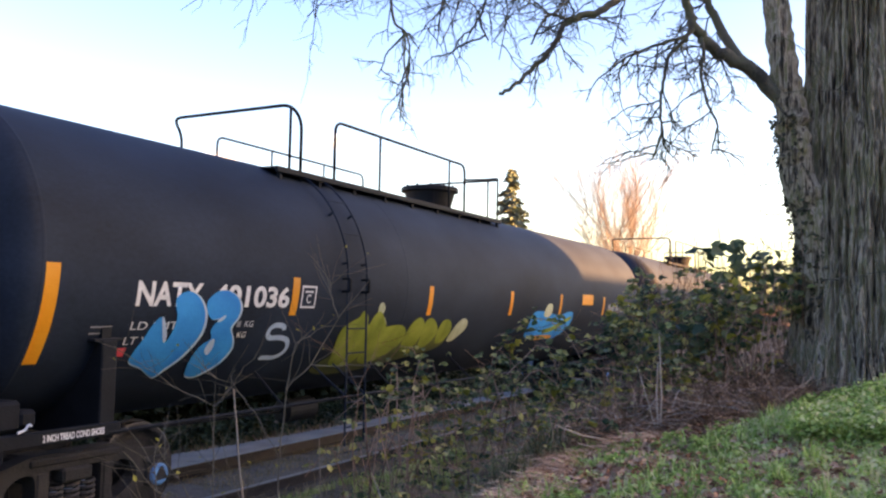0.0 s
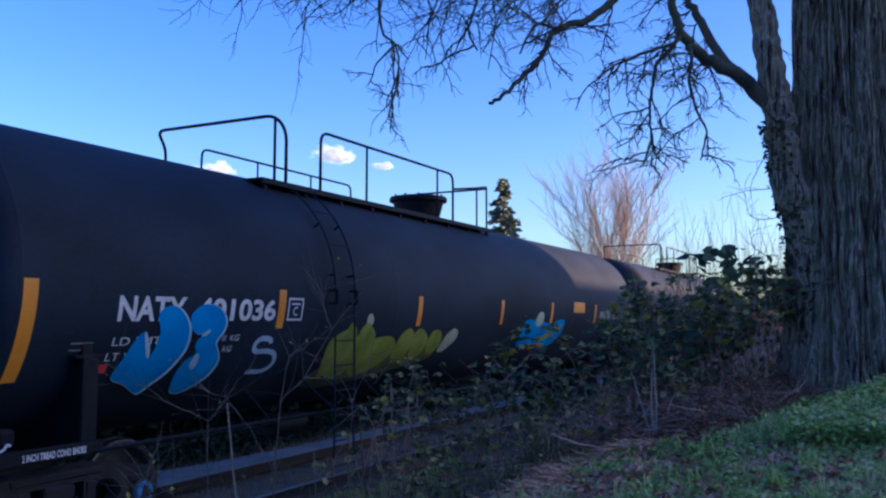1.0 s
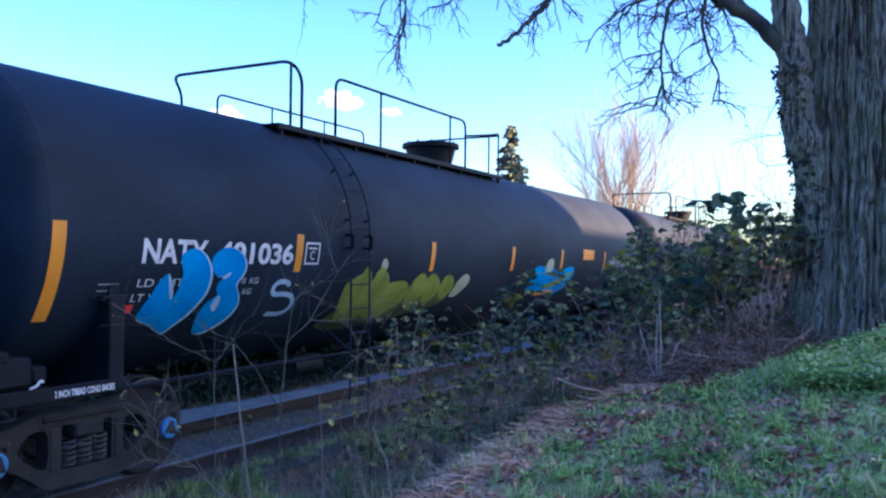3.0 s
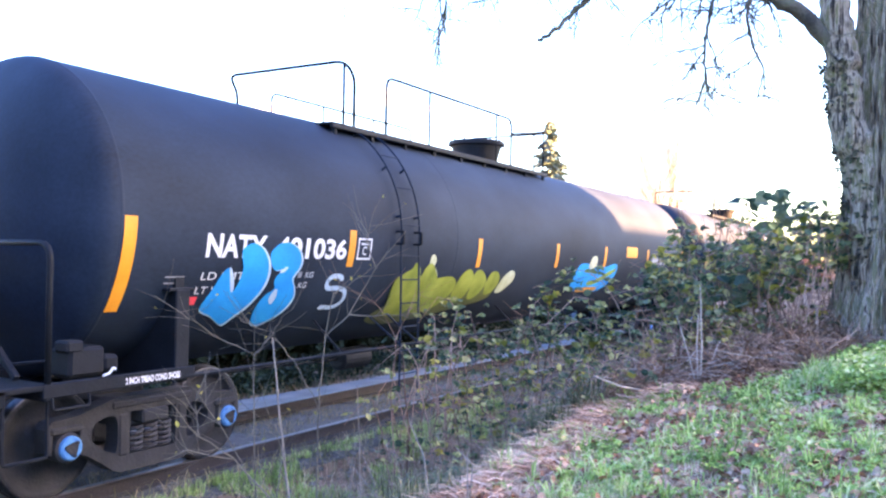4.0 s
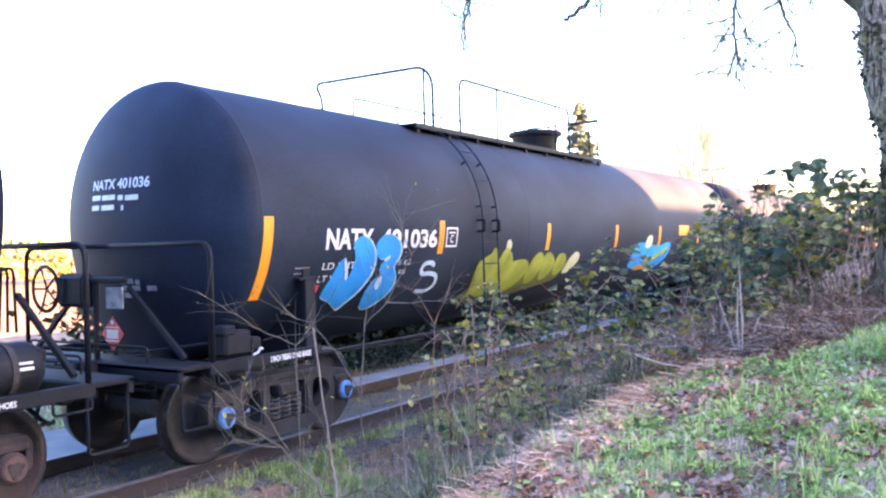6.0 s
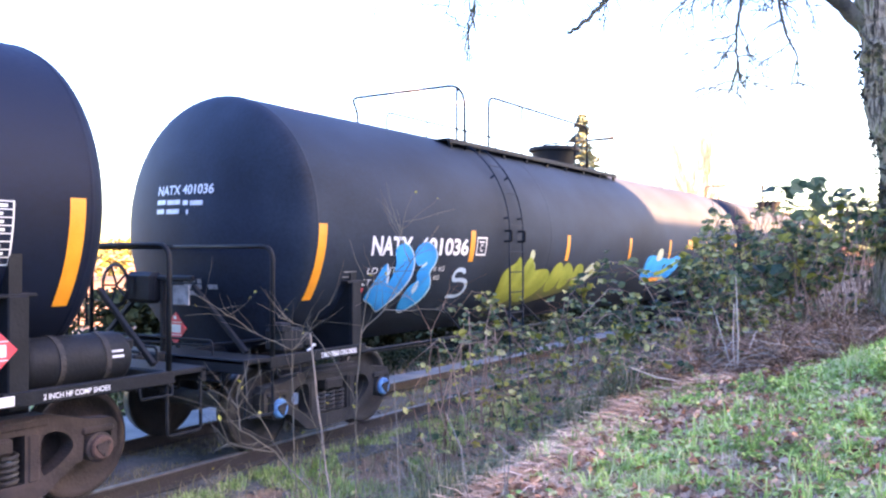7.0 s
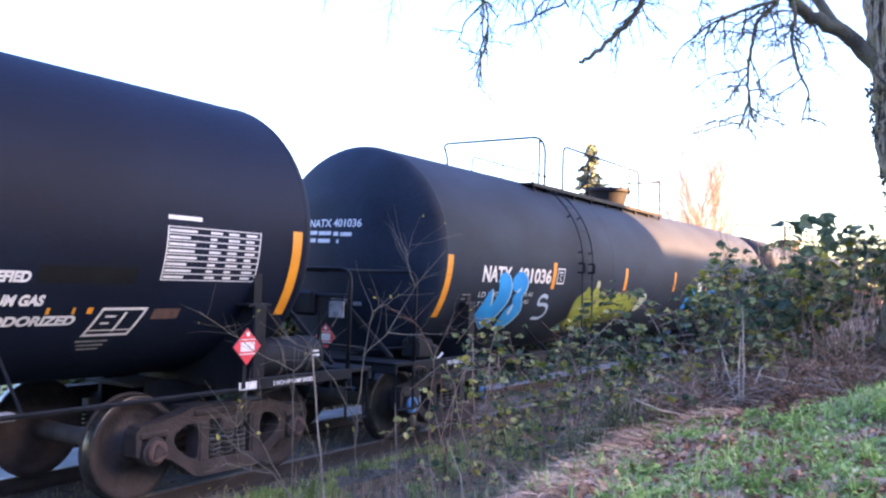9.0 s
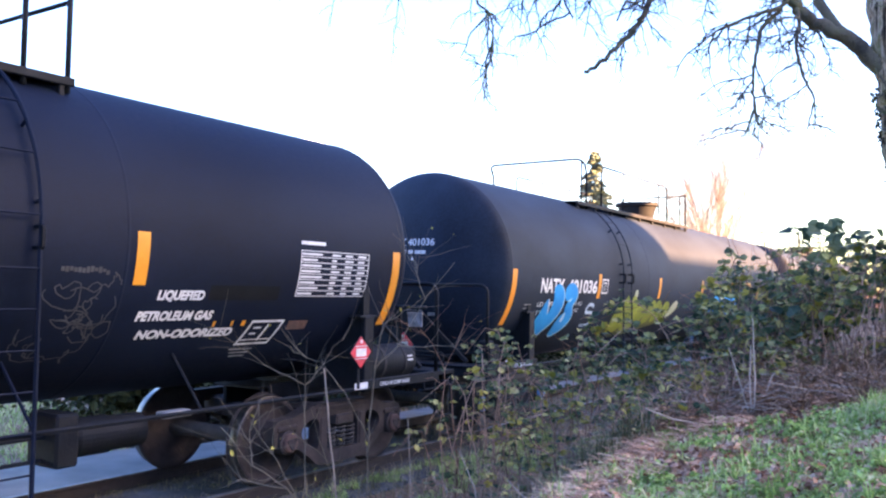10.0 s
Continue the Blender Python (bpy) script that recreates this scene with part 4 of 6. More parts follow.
def mark_car_b():
    r, zc, tank = 1.415, 2.43, tank_b
    stripe(tank, -2.53, -0.84, 0.035, r, zc, 0.13)
    for x in (-5.96, -9.2, -12.3):
        stripe(tank, x, -0.39, 0.045, r, zc, 0.12)
    for text, x, y, w, h in (("LIQUEFIED", -5.75, -0.535, 0.50, 0.105), ("PETROLEUM GAS", -5.90, -0.715, 0.81, 0.095), ("NON-ODORIZED", -5.83, -0.90, 1.06, 0.095)):
        lettering(tank, text, x, y, w, h, r, zc, slant=0.12, bold=0.05)
    bm = bmesh.new()
    bars(bm, -5.2, -0.52, 0.86, 0.14, 0.004)
    sheet(tank, "painted_panel", bm, M_BLACKPAINT, r, zc, "black painted-over panel")
    # data table
    bm = bmesh.new()
    x0, x1, y0, y1 = -4.11, -3.03, -0.48, -0.01
    for x in (x0, x1 - 0.012):
        bars(bm, x, y0, 0.012, y1 - y0)
    for i in range(9):
        y = y0 + (y1 - y0 - 0.01) * i / 8
        bars(bm, x0 + 0.012, y, x1 - x0 - 0.024, 0.008)
    rr = random.Random(3)
    for i in range(8):
        y = y0 + (y1 - y0 - 0.01) * i / 8
        for a, b in ((0.02, 0.40), (0.44, 0.60), (0.64, 0.80), (0.84, 1.0)):
            bars(bm, x0 + a * 1.06, y + 0.02, (b - a) * rr.uniform(0.45, 0.9), 0.021 if a else 0.016)
    bars(bm, x0, 0.045, 0.36, 0.035)
    sheet(tank, "data_table", bm, M_WHITE, r, zc, "white stencilled data table")
    # framed test mark, leaning
    bm = bmesh.new()
    def lean(x, y, w, h):
        patch(bm, [(a + 0.28 * (b + 1.0), b) for a, b in ((x, y), (x + w, y), (x + w, y + h), (x, y + h))], 0.006)
    for q in ((-4.64, -1.03, 0.44, 0.025), (-4.64, -0.76, 0.44, 0.025), (-4.64, -1.005, 0.025, 0.245), (-4.225, -1.005, 0.025, 0.245), (-4.40, -0.98, 0.025, 0.2), (-4.56, -0.83, 0.1, 0.02), (-4.56, -0.9, 0.08, 0.02), (-4.615, -0.97, 0.39, 0.012)):
        lean(*q)
    sheet(tank, "test_mark", bm, M_WHITE, r, zc)
    for x, w in ((-5.05, 0.03), (-4.83, 0.025), (-4.70, 0.05)):
        bm = bmesh.new()
        bars(bm, x, -0.79, w, 0.06, 0.008)
        sheet(tank, "orange_marking", bm, M_ORANGE, r, zc)
    bm = bmesh.new()
    bars(bm, -4.06, -0.86, 0.28, 0.11)
    sheet(tank, "worn_marking", bm, M_RUST, r, zc, "brown worn rectangle")
    for i in range(3):
        bm = bmesh.new()
        bars(bm, -4.66 + 0.03 * i, -1.10 - 0.05 * i, 0.3 - 0.05 * i, 0.02)
        sheet(tank, "worn_marking", bm, M_DIM, r, zc)
    # scratched outline graffiti
    rr = random.Random(7)
    for cx, cy, size in ((-6.62, -0.45, 0.10), (-6.48, -0.42, 0.12), (-6.33, -0.46, 0.12), (-6.20, -0.55, 0.09), (-6.55, -0.72, 0.10), (-6.36, -0.80, 0.13), (-6.22, -0.92, 0.10), (-6.50, -1.0, 0.11), (-6.66, -0.86, 0.08), (-6.40, -0.60, 0.08)):
        x, y, a = cx - size, cy, rr.uniform(0, 6.28)
        line = []
        for _ in range(26):
            a += rr.gauss(0.15, 0.75)
            x, y = x + 0.045 * math.cos(a) + 0.10 * (cx - x), y + 0.045 * math.sin(a) + 0.10 * (cy - y)
            line.append(Vector((x, y)))
        bm = bmesh.new()
        for p, q in zip(line, line[1:]):
            d = (q - p).normalized() * 0.005
            patch(bm, ((p.x - d.y, p.y + d.x), (p.x + d.y, p.y - d.x), (q.x + d.y, q.y - d.x), (q.x - d.y, q.y + d.x)))
        sheet(tank, "graffiti_stroke", bm, M_FAINT, r, zc, "faint grey scrawled graffiti")
    bm = bmesh.new()
    for i in range(12):
        bars(bm, -6.66 + 0.035 * i, -0.30 + rr.uniform(-0.015, 0.015), 0.03, rr.uniform(0.02, 0.05))
    sheet(tank, "graffiti_stroke", bm, M_FAINT, r, zc, "faint grey scrawled graffiti")
    placard(car_b, -3.21, -1.47, 1.365, "side")
    # air reservoir by the front platform
    bm = bmesh.new()
    lathe(bm, [(-2.93, 0.02), (-2.92, 0.13), (-2.86, 0.19), (-2.82, 0.205), (-2.03, 0.205), (-1.98, 0.19), (-1.93, 0.13), (-1.92, 0.02)], "x", 32, (0, -1.14, 1.20))
    tankl = part("air_reservoir", bm, M_STEEL, car_b, "black cylindrical air reservoir", smooth=True)
    for x in (-2.6, -2.2):
        bm = bmesh.new()
        lathe(bm, [(x - 0.025, 0.206), (x - 0.025, 0.213), (x + 0.025, 0.213), (x + 0.025, 0.206)], "x", 32, (0, -1.14, 1.20), closed=False)
        part("strap", bm, M_GRIME, tankl)
    bm = bmesh.new()
    for i in range(3):
        box(bm, (-2.13, -1.347 + 0.012 * abs(i - 1), 1.26 - 0.04 * i), (0.13, 0.004, 0.02))
    part("marking", bm, M_WHITE, tankl)
    bm = bmesh.new()
    box(bm, (-3.15, -1.438, 1.0), (0.22, 0.006, 0.07))
    part("reflector", bm, M_WHITE, car_b, "white reflective strip on the sill")
    bm = words("2 INCH HF COMP SHOES", 0.56, 0.042, bold=0.02)
    bmesh.ops.transform(bm, matrix=Matrix.Translation((-2.82, -1.437, 0.975)) @ Matrix.Rotation(radians(90), 4, "X"), verts=bm.verts[:])
    part("lettering", bm, M_WHITE, car_b)


def mark_rest():
    # brake gear on the rear end of the near car
    bm = bmesh.new()
    soft_box(bm, (-0.72, 0.12, 1.70), (0.16, 0.42, 0.32), 0.04)
    soft_box(bm, (-0.70, -0.30, 1.80), (0.06, 0.60, 0.06), 0.015)
    soft_box(bm, (-0.70, -0.15, 1.40), (0.05, 0.05, 0.75), 0.01)
    part("brake_housing", bm, M_STEEL, car_a, "black hand brake housing")
    bm = bmesh.new()
    lathe(bm, [(-0.86, 0.20), (-0.845, 0.235), (-0.83, 0.20)], "x", 28, (0, 0.42, 1.72), closed=False)
    for k in range(5):
        a = 2 * math.pi * k / 5
        tube(bm, [(-0.83, 0.42, 1.72), (-0.845, 0.42 + 0.21 * math.cos(a), 1.72 + 0.21 * math.sin(a))], 0.012, 5)
    part("brake_wheel", bm, M_STEEL, car_a, "spoked hand brake wheel")
    bm = bmesh.new()
    soft_box(bm, (-0.68, -0.40, 1.63), (0.02, 0.24, 0.20), 0.006)
    part("plate", bm, M_DIM, car_a, "pale grey metal plate")
    bm = bmesh.new()
    for k in range(4):
        tube(bm, bend([(-0.95 - 0.03 * k, 0.75 + 0.1 * k, 1.3), (-1.0, 0.7 + 0.1 * k, 1.95), (-1.12, 0.75 + 0.1 * k, 1.9), (-1.15, 0.8 + 0.08 * k, 1.2)], 0.08), 0.016, 5)
    part("brake_chain", bm, M_STEEL, car_a)
    # brake cylinder and valve under the second car
    bm = bmesh.new()
    lathe(bm, [(-6.15, 0.04), (-6.14, 0.13), (-6.05, 0.16), (-5.75, 0.16), (-5.74, 0.145), (-5.42, 0.145), (-5.38, 0.10), (-5.37, 0.03)], "x", 28, (-0.15, -0.9, 0.80))
    soft_box(bm, (-6.36, -0.9, 0.82), (0.2, 0.4, 0.42), 0.02)
    for z in (0.66, 0.84):
        tube(bm, [(-9.5, -0.95, z), (-6.4, -0.9, z)], 0.018, 6)
    part("brake_cylinder", bm, M_STEEL, car_b)
    bm = bmesh.new()
    soft_box(bm, (-5.35, -1.1, 0.92), (0.3, 0.12, 0.06), 0.01)
    part("bracket", bm, M_DIM, car_b, "galvanised pipe bracket")
    bm = bmesh.new()
    tube(bm, bend([(0.04, -1.44, 1.07), (0.10, -1.445, 1.085), (0.125, -1.45, 1.13), (0.15, -1.45, 1.11)], 0.02), 0.011, 6)
    part("release_lever", bm, M_WHITE, car_a, "white painted release lever end")
    placard(car_a, -0.43, -0.02, 1.26, "end")
    bm = words("2 INCH TREAD COND SHOES", 0.58, 0.055, bold=0.035)
    bmesh.ops.transform(bm, matrix=Matrix.Translation((0.26, -1.437, 0.97)) @ Matrix.Rotation(radians(90), 4, "X"), verts=bm.verts[:])
    part("lettering", bm, M_WHITE, car_a)
    for x in (20.45, 23.5, 26.6, 29.6):
        stripe(tank_c, x, -0.42, 0.0, RAD, ZC, 0.12)
    for x, w in ((15.1, 0.5), (15.7, 0.28), (16.1, 0.34), (16.55, 0.4)):
        bm = bmesh.new()
        bars(bm, x, -0.34, w, 0.18)
        sheet(tank_a, "marking", bm, M_DIM, RAD, ZC)
    bm = bmesh.new()
    bars(bm, 13.2, -0.19, 0.73, 0.22, 0.007)
    sheet(tank_a, "panel", bm, M_ORANGE, RAD, ZC, "yellow orange panel")


mark_car_a()
mark_head_a()
mark_car_b()
mark_rest()


# ---- an unseen wall, added to keep the low sun off the bank ----
def build_wall():
    bm = bmesh.new()
    prism(bm, ((-140, -0.5), (-140, 15.0), (30.0, 15.0), (31.6, 12.3), (160, 12.3), (160, -0.5)), -40.6, -40.0)
    tagged(finish("wall_shade_south", bm, M_PLASTER), "plain unseen wall added to cast shade over the bank and train", "wall", kind="structure")


build_wall()


# ---- plants ----
RNG = np.random.default_rng(11)


def leaves(name, centres, size, mat, parent=None, flat=0.5, slim=0.62, tips=None, cup=0.12):
    """Many folded leaves: six points and two faces each."""
    c = np.asarray(centres, float)
    n = len(c)
    d = RNG.normal(size=(n, 3)) if tips is None else np.asarray(tips, float) + 0.35 * RNG.normal(size=(n, 3))
    d[:, 2] *= 1 - flat
    d /= np.linalg.norm(d, axis=1)[:, None]
    up = RNG.normal(size=(n, 3)) * 0.55 + np.array([0, 0, 1.0])
    side = np.cross(d, up)
    side /= np.linalg.norm(side, axis=1)[:, None] + 1e-9
    nrm = np.cross(side, d)
    s = (size * RNG.uniform(0.6, 1.25, n))[:, None]
    w = s * slim * 0.5
    v = np.stack([c - d * s * 0.5, c - d * s * 0.18 + side * w + nrm * s * cup, c + d * s * 0.2 + side * w * 0.8 + nrm * s * cup, c + d * s * 0.5,
                  c + d * s * 0.2 - side * w * 0.8 + nrm * s * cup, c - d * s * 0.18 - side * w + nrm * s * cup], 1).reshape(-1, 3)
    faces = []
    for i in range(n):
        k = 6 * i
        faces += [(k, k + 1, k + 2, k + 3), (k, k + 3, k + 4, k + 5)]
    return soup(name, v.tolist(), faces, mat, parent)


def blades(name, roots, length, width, mat, lean=0.5, parent=None, way=None, spread=1.0):
    """Grass blades, bent once; way: the heading that they lean to."""
    p = np.asarray(roots, float)
    n = len(p)
    a = RNG.uniform(0, 2 * math.pi, n) if way is None else RNG.normal(way, spread, n)
    d = np.stack([np.cos(a), np.sin(a), np.zeros(n)], 1)
    side = np.stack([-np.sin(a), np.cos(a), np.zeros(n)], 1)
    h = (length * RNG.uniform(0.45, 1.3, n))[:, None]
    t = (lean * RNG.uniform(0.1, 1.4, n))[:, None]
    up = np.array([0, 0, 1.0])
    flatness = np.where(t > 1.6, 0.35, 1.0)
    mid = p + up * h * 0.55 * flatness + d * h * t * 0.35
    tip = p + up * h * np.maximum(0.02, 1 - 0.55 * t) + d * h * t
    tip[:, 2] = np.maximum(tip[:, 2], np.array([height(q[0], q[1]) for q in tip]) + 0.008)
    w = width * 0.5
    v = np.stack([p - side * w, p + side * w, mid + side * w * 0.8, mid - side * w * 0.8, tip], 1).reshape(-1, 3)
    faces = []
    for i in range(n):
        k = 5 * i
        faces += [(k, k + 1, k + 2, k + 3), (k + 3, k + 2, k + 4)]
    return soup(name, v.tolist(), faces, mat, parent)


def lying(name, roots, length, width, mat, way=None, spread=1.0, rise=0.18):
    """Dead straws that lie about, each bent a little."""
    p = np.asarray(roots, float)
    n = len(p)
    a = RNG.uniform(0, 2 * math.pi, n) if way is None else RNG.normal(way, spread, n)
    d = np.stack([np.cos(a), np.sin(a), RNG.normal(0.0, rise, n)], 1)
    side = np.stack([-np.sin(a), np.cos(a), RNG.normal(0, 0.5, n)], 1) * width * 0.5
    h = (length * RNG.uniform(0.4, 1.4, n))[:, None]
    sag = np.stack([RNG.normal(0, 0.06, n), RNG.normal(0, 0.06, n), RNG.uniform(0, 0.14, n)], 1)
    mid, tip = p + d * h * 0.5 + sag * h, p + d * h
    for q in (mid, tip):
        q[:, 2] = np.maximum(q[:, 2], np.array([height(c[0], c[1]) for c in q]) + 0.01)
    v = np.stack([p - side, p + side, mid + side, mid - side, tip + side * 0.4, tip - side * 0.4], 1).reshape(-1, 3)
    faces = []
    for i in range(n):
        k = 6 * i
        faces += [(k, k + 1, k + 2, k + 3), (k + 3, k + 2, k + 4, k + 5)]
    return soup(name, v.tolist(), faces, mat, parent=None)


def wander(start, way, length, steps, curl, droop, rng):
    """A crooked line of points."""
    p, d = Vector(start), Vector(way).normalized()
    pts = [p.copy()]
    for _ in range(steps):
        d = (d + curl * Vector((rng.gauss(0, 1), rng.gauss(0, 1), rng.gauss(0, 1))) + Vector((0, 0, -droop))).normalized()
        p = p + d * (length / steps)
        pts.append(p.copy())
    return pts


def grass_edge(x):
    """Where the mown grass of the bank ends towards the track."""
    pts = ((-5.0, -4.35), (4.9, -4.42), (5.8, -4.46), (6.7, -4.56), (7.15, -4.74), (7.42, -5.06), (7.62, -5.42), (7.82, -5.86), (8.12, -6.4), (8.7, -7.0), (11.0, -8.0))
    for (a, b), (c, d) in zip(pts, pts[1:]):
        if x <= c:
            return b + (d - b) * (x - a) / (c - a)
    return -8.0


def scatter(n, x0, x1, y0, y1, keep):
    out = []
    while len(out) < n:
        x, y = RNG.uniform(x0, x1), RNG.uniform(y0, y1)
        if keep(x, y):
            out.append((x, y, height(x, y) - 0.005))
    return out


def lawn_cover(x, y):
    """How thick the grass stands: tufts, thin places and bare soil."""
    if y > grass_edge(x) + 0.10 * noise.noise((x * 3, y * 3, 2)):
        return -1.0
    lush = 0.85 * max(0.0, min(1.0, (x - 6.9 - 0.35 * (y + 7.0)) / 1.2)) if y < -6.1 else 0.0
    return 0.6 * noise.noise((x * 1.9, y * 1.9, 9)) + 0.9 * noise.noise((x * 6.0, y * 6.0, 1)) + 0.10 * (-5.2 - y) + lush


def build_grass():
    # tufts of blades that spread from one root
    roots, tall = [], []
    for x, y, z in scatter(6400, 2.6, 9.4, -8.6, -4.25, lambda x, y: RNG.uniform(-0.14, 0.34) < lawn_cover(x, y) and RNG.uniform() < (x - 2.6) / 0.8 and RNG.uniform() < 0.25 + (y + 8.6) / 0.7):
        wide = RNG.uniform(0.012, 0.04)
        bunch = tall if x > 7.2 and y < -6.3 and RNG.uniform() < 0.8 or RNG.uniform() < 0.05 else roots
        for _ in range(int(RNG.uniform(6, 15))):
            bunch.append((x + RNG.normal(0, wide), y + RNG.normal(0, wide), z))
    tagged(blades("grass", roots, 0.070, 0.0085, M_GRASS, 1.7), "short tufty green winter grass with bare patches on the bank", "grass", kind="stuff")
    tagged(blades("tall_grass", tall, 0.18, 0.011, M_GRASS, 1.0), "lush green grass round the foot of the tree", "grass", kind="stuff")
    weeds = []
    for x, y, z in scatter(900, 3.4, 8.8, -7.8, -4.4, lambda x, y: lawn_cover(x, y) > -0.05):
        for _ in range(9):
            a, r = RNG.uniform(0, 6.28), RNG.uniform(0.01, 0.07)
            weeds.append((x + r * math.cos(a), y + r * math.sin(a), z + RNG.uniform(0.02, 0.06)))
    for x, y, z in scatter(1900, 6.9, 9.7, -8.3, -6.5, lambda x, y: y < grass_edge(x) - 0.1 and x > 6.9 - 0.9 * (y + 7.9) + 0.4 * noise.noise((x * 2, y * 2, 5))):
        for _ in range(9):
            a, r = RNG.uniform(0, 6.28), RNG.uniform(0.01, 0.10)
            weeds.append((x + r * math.cos(a), y + r * math.sin(a), z + RNG.uniform(0.05, 0.20)))
    tagged(leaves("weeds", weeds, 0.045, M_GRASS, flat=0.6), "small broad-leaved green weeds in the grass", "weeds", kind="stuff")
    straw = [(x, y, z + RNG.uniform(0, 0.05)) for x, y, z in scatter(5200, 3.0, 7.6, -5.5, -3.6, lambda x, y: -0.75 < y - grass_edge(x) < -0.18 + 0.08 * noise.noise((x * 4, y, 3)) and RNG.uniform() ** 1.2 < (y - grass_edge(x) + 0.62) / 0.5 + 0.9 * noise.noise((x * 2.2, y * 2.2, 6)))]
    tagged(lying("dry_grass", straw, 0.17, 0.0055, M_DRY, way=2.2, spread=0.8), "matted pinkish straw hanging over the edge of the bank", "dry grass", kind="stuff")
    thin = scatter(34000, 2.8, 9.0, -8.2, -4.3, lambda x, y: -0.95 < lawn_cover(x, y) < 0.2)
    tagged(blades("thatch", thin, 0.06, 0.005, M_DRY, 2.4), "dead straw thatch between the grass", "dry grass", kind="stuff")
    mat = scatter(11000, 6.2, 10.2, -7.0, -3.9, lambda x, y: -0.12 < y - grass_edge(x) < 1.1 + 0.3 * noise.noise((x, y, 0)))
    tagged(lying("dead_growth", mat, 0.26, 0.006, M_DEAD, way=2.6, spread=1.1), "flattened brown dead stalks and weeds at the edge of the grass", "dead growth", kind="stuff")
    heap = []
    for x, y, z in scatter(7500, 6.9, 10.2, -6.6, -3.9, lambda x, y: 0.05 < y - grass_edge(x) < 1.35 + 0.3 * noise.noise((x, y, 0)) and math.hypot(x - 7.75, y + 5.4) > 0.3):
        far = y - grass_edge(x)
        heap.append((x, y, z + RNG.uniform(0, 0.05 + 0.34 * min(1.0, far / 1.3) ** 2 * min(1.0, max(0.2, (x - 6.6) / 2.0)))))
    tagged(lying("dead_weeds", heap, 0.34, 0.006, M_DEAD, rise=0.4), "heap of brown dead weeds before the thicket", "dead growth", kind="stuff")
    fallen = [(x, y, z + 0.03) for x, y, z in scatter(3000, 3.0, 9.2, -8.0, -4.3, lambda x, y: -0.99 < lawn_cover(x, y) < 0.30 + RNG.uniform(-0.2, 0.3) and noise.noise((x * 2.6, y * 2.6, 8)) > RNG.uniform(-0.35, 0.2))]
    tagged(leaves("fallen_leaves", fallen, 0.062, M_LITTER, flat=0.8, slim=0.9, cup=0.22), "curled russet fallen leaves lying in the grass", "fallen leaves", kind="stuff")
    floor = [(x, y, z + 0.03) for x, y, z in scatter(2200, 6.3, 11.0, -7.0, -3.9, lambda x, y: y > grass_edge(x) - 0.1)]
    tagged(leaves("leaf_litter", floor, 0.075, M_LITTER, flat=0.7, slim=0.8, cup=0.2), "brown leaf litter under the brambles", "fallen leaves", kind="stuff")
    # the same growth goes on behind and beside the camera
    wide = scatter(100000, -9.0, 12.0, -15.0, -4.4, lambda x, y: not (2.6 < x < 9.4 and y > -8.6) and (x - 9.85) ** 2 + (y + 6.98) ** 2 > 1.0 and noise.noise((x * 1.6, y * 1.6, 9)) + 0.7 * noise.noise((x * 5, y * 5, 1)) > RNG.uniform(-0.6, 0.3))
    tagged(blades("bank_grass", wide, 0.09, 0.017, M_GRASS, 1.2), "patchy green winter grass over the bank", "grass", kind="stuff")
    ditch = scatter(14000, -9.0, 3.1, -4.6, -1.3, lambda x, y: True)
    tagged(blades("ditch_weeds", ditch, 0.22, 0.012, M_DULL, 1.4), "dull weeds along the ditch", "weeds", kind="stuff")
    # ditch and trackside
    green = scatter(23000, 3.0, 12.0, -2.7, -1.1, lambda x, y: noise.noise((x * 0.9, y * 1.6, 6)) + 0.4 * noise.noise((x * 4, y * 4, 6)) > -0.05 + 0.10 * abs(y + 1.9))
    tagged(blades("trackside_grass", green, 0.12, 0.009, M_GRASS, 0.9), "patches of bright green grass beside the track", "grass", kind="stuff")
    dull = scatter(36000, 3.0, 14.0, -4.7, -0.95, lambda x, y: y > grass_edge(x) - 0.14 and RNG.uniform(0, 1) < 0.2 + 0.8 * min(1, max(0, (-2.1 - y) / 0.8)))
    tagged(blades("ditch_grass", dull, 0.20, 0.009, M_DULL, 1.5), "tall dull grass in the ditch", "grass", kind="stuff")
    rank = []
    for x, y, z in scatter(1000, 3.9, 8.4, -4.6, -2.8, lambda x, y: y > grass_edge(x) + 0.02 and noise.noise((x * 1.1, y * 1.1, 21)) > -0.30):
        for _ in range(22):
            rank.append((x + RNG.normal(0, 0.05), y + RNG.normal(0, 0.05), z))
    tagged(blades("rank_grass", rank, 0.34, 0.010, M_RANK, 1.0), "rank dark green grass clumps on the ditch side", "grass", kind="stuff")
    pale = scatter(3600, 3.0, 14.0, -4.2, -1.6, lambda x, y: y > grass_edge(x) + 0.1)
    tagged(blades("ditch_straw", pale, 0.26, 0.0045, M_DRY, 1.9), "pale dead stalks in the ditch", "dry grass", kind="stuff")
    between = scatter(9000, 3.5, 24.0, -0.66, 0.66, lambda x, y: noise.noise((x * 1.4, y * 2.2, 12)) > -0.12)
    tagged(blades("track_weeds", between, 0.09, 0.008, M_DULL, 1.1), "sparse weeds between the rails", "weeds", kind="stuff")
    verge = scatter(13000, 8.0, 40.0, 2.1, 5.5, lambda x, y: y > 2.1 + 1.0 * min(1.0, max(0.0, (10.5 - x) / 3.5)) + 0.15 * noise.noise((x, y, 0)))
    meadow = scatter(15000, -4.0, 9.5, 3.1, 9.0, lambda x, y: noise.noise((x * 0.7, y * 0.7, 4)) > -0.45)
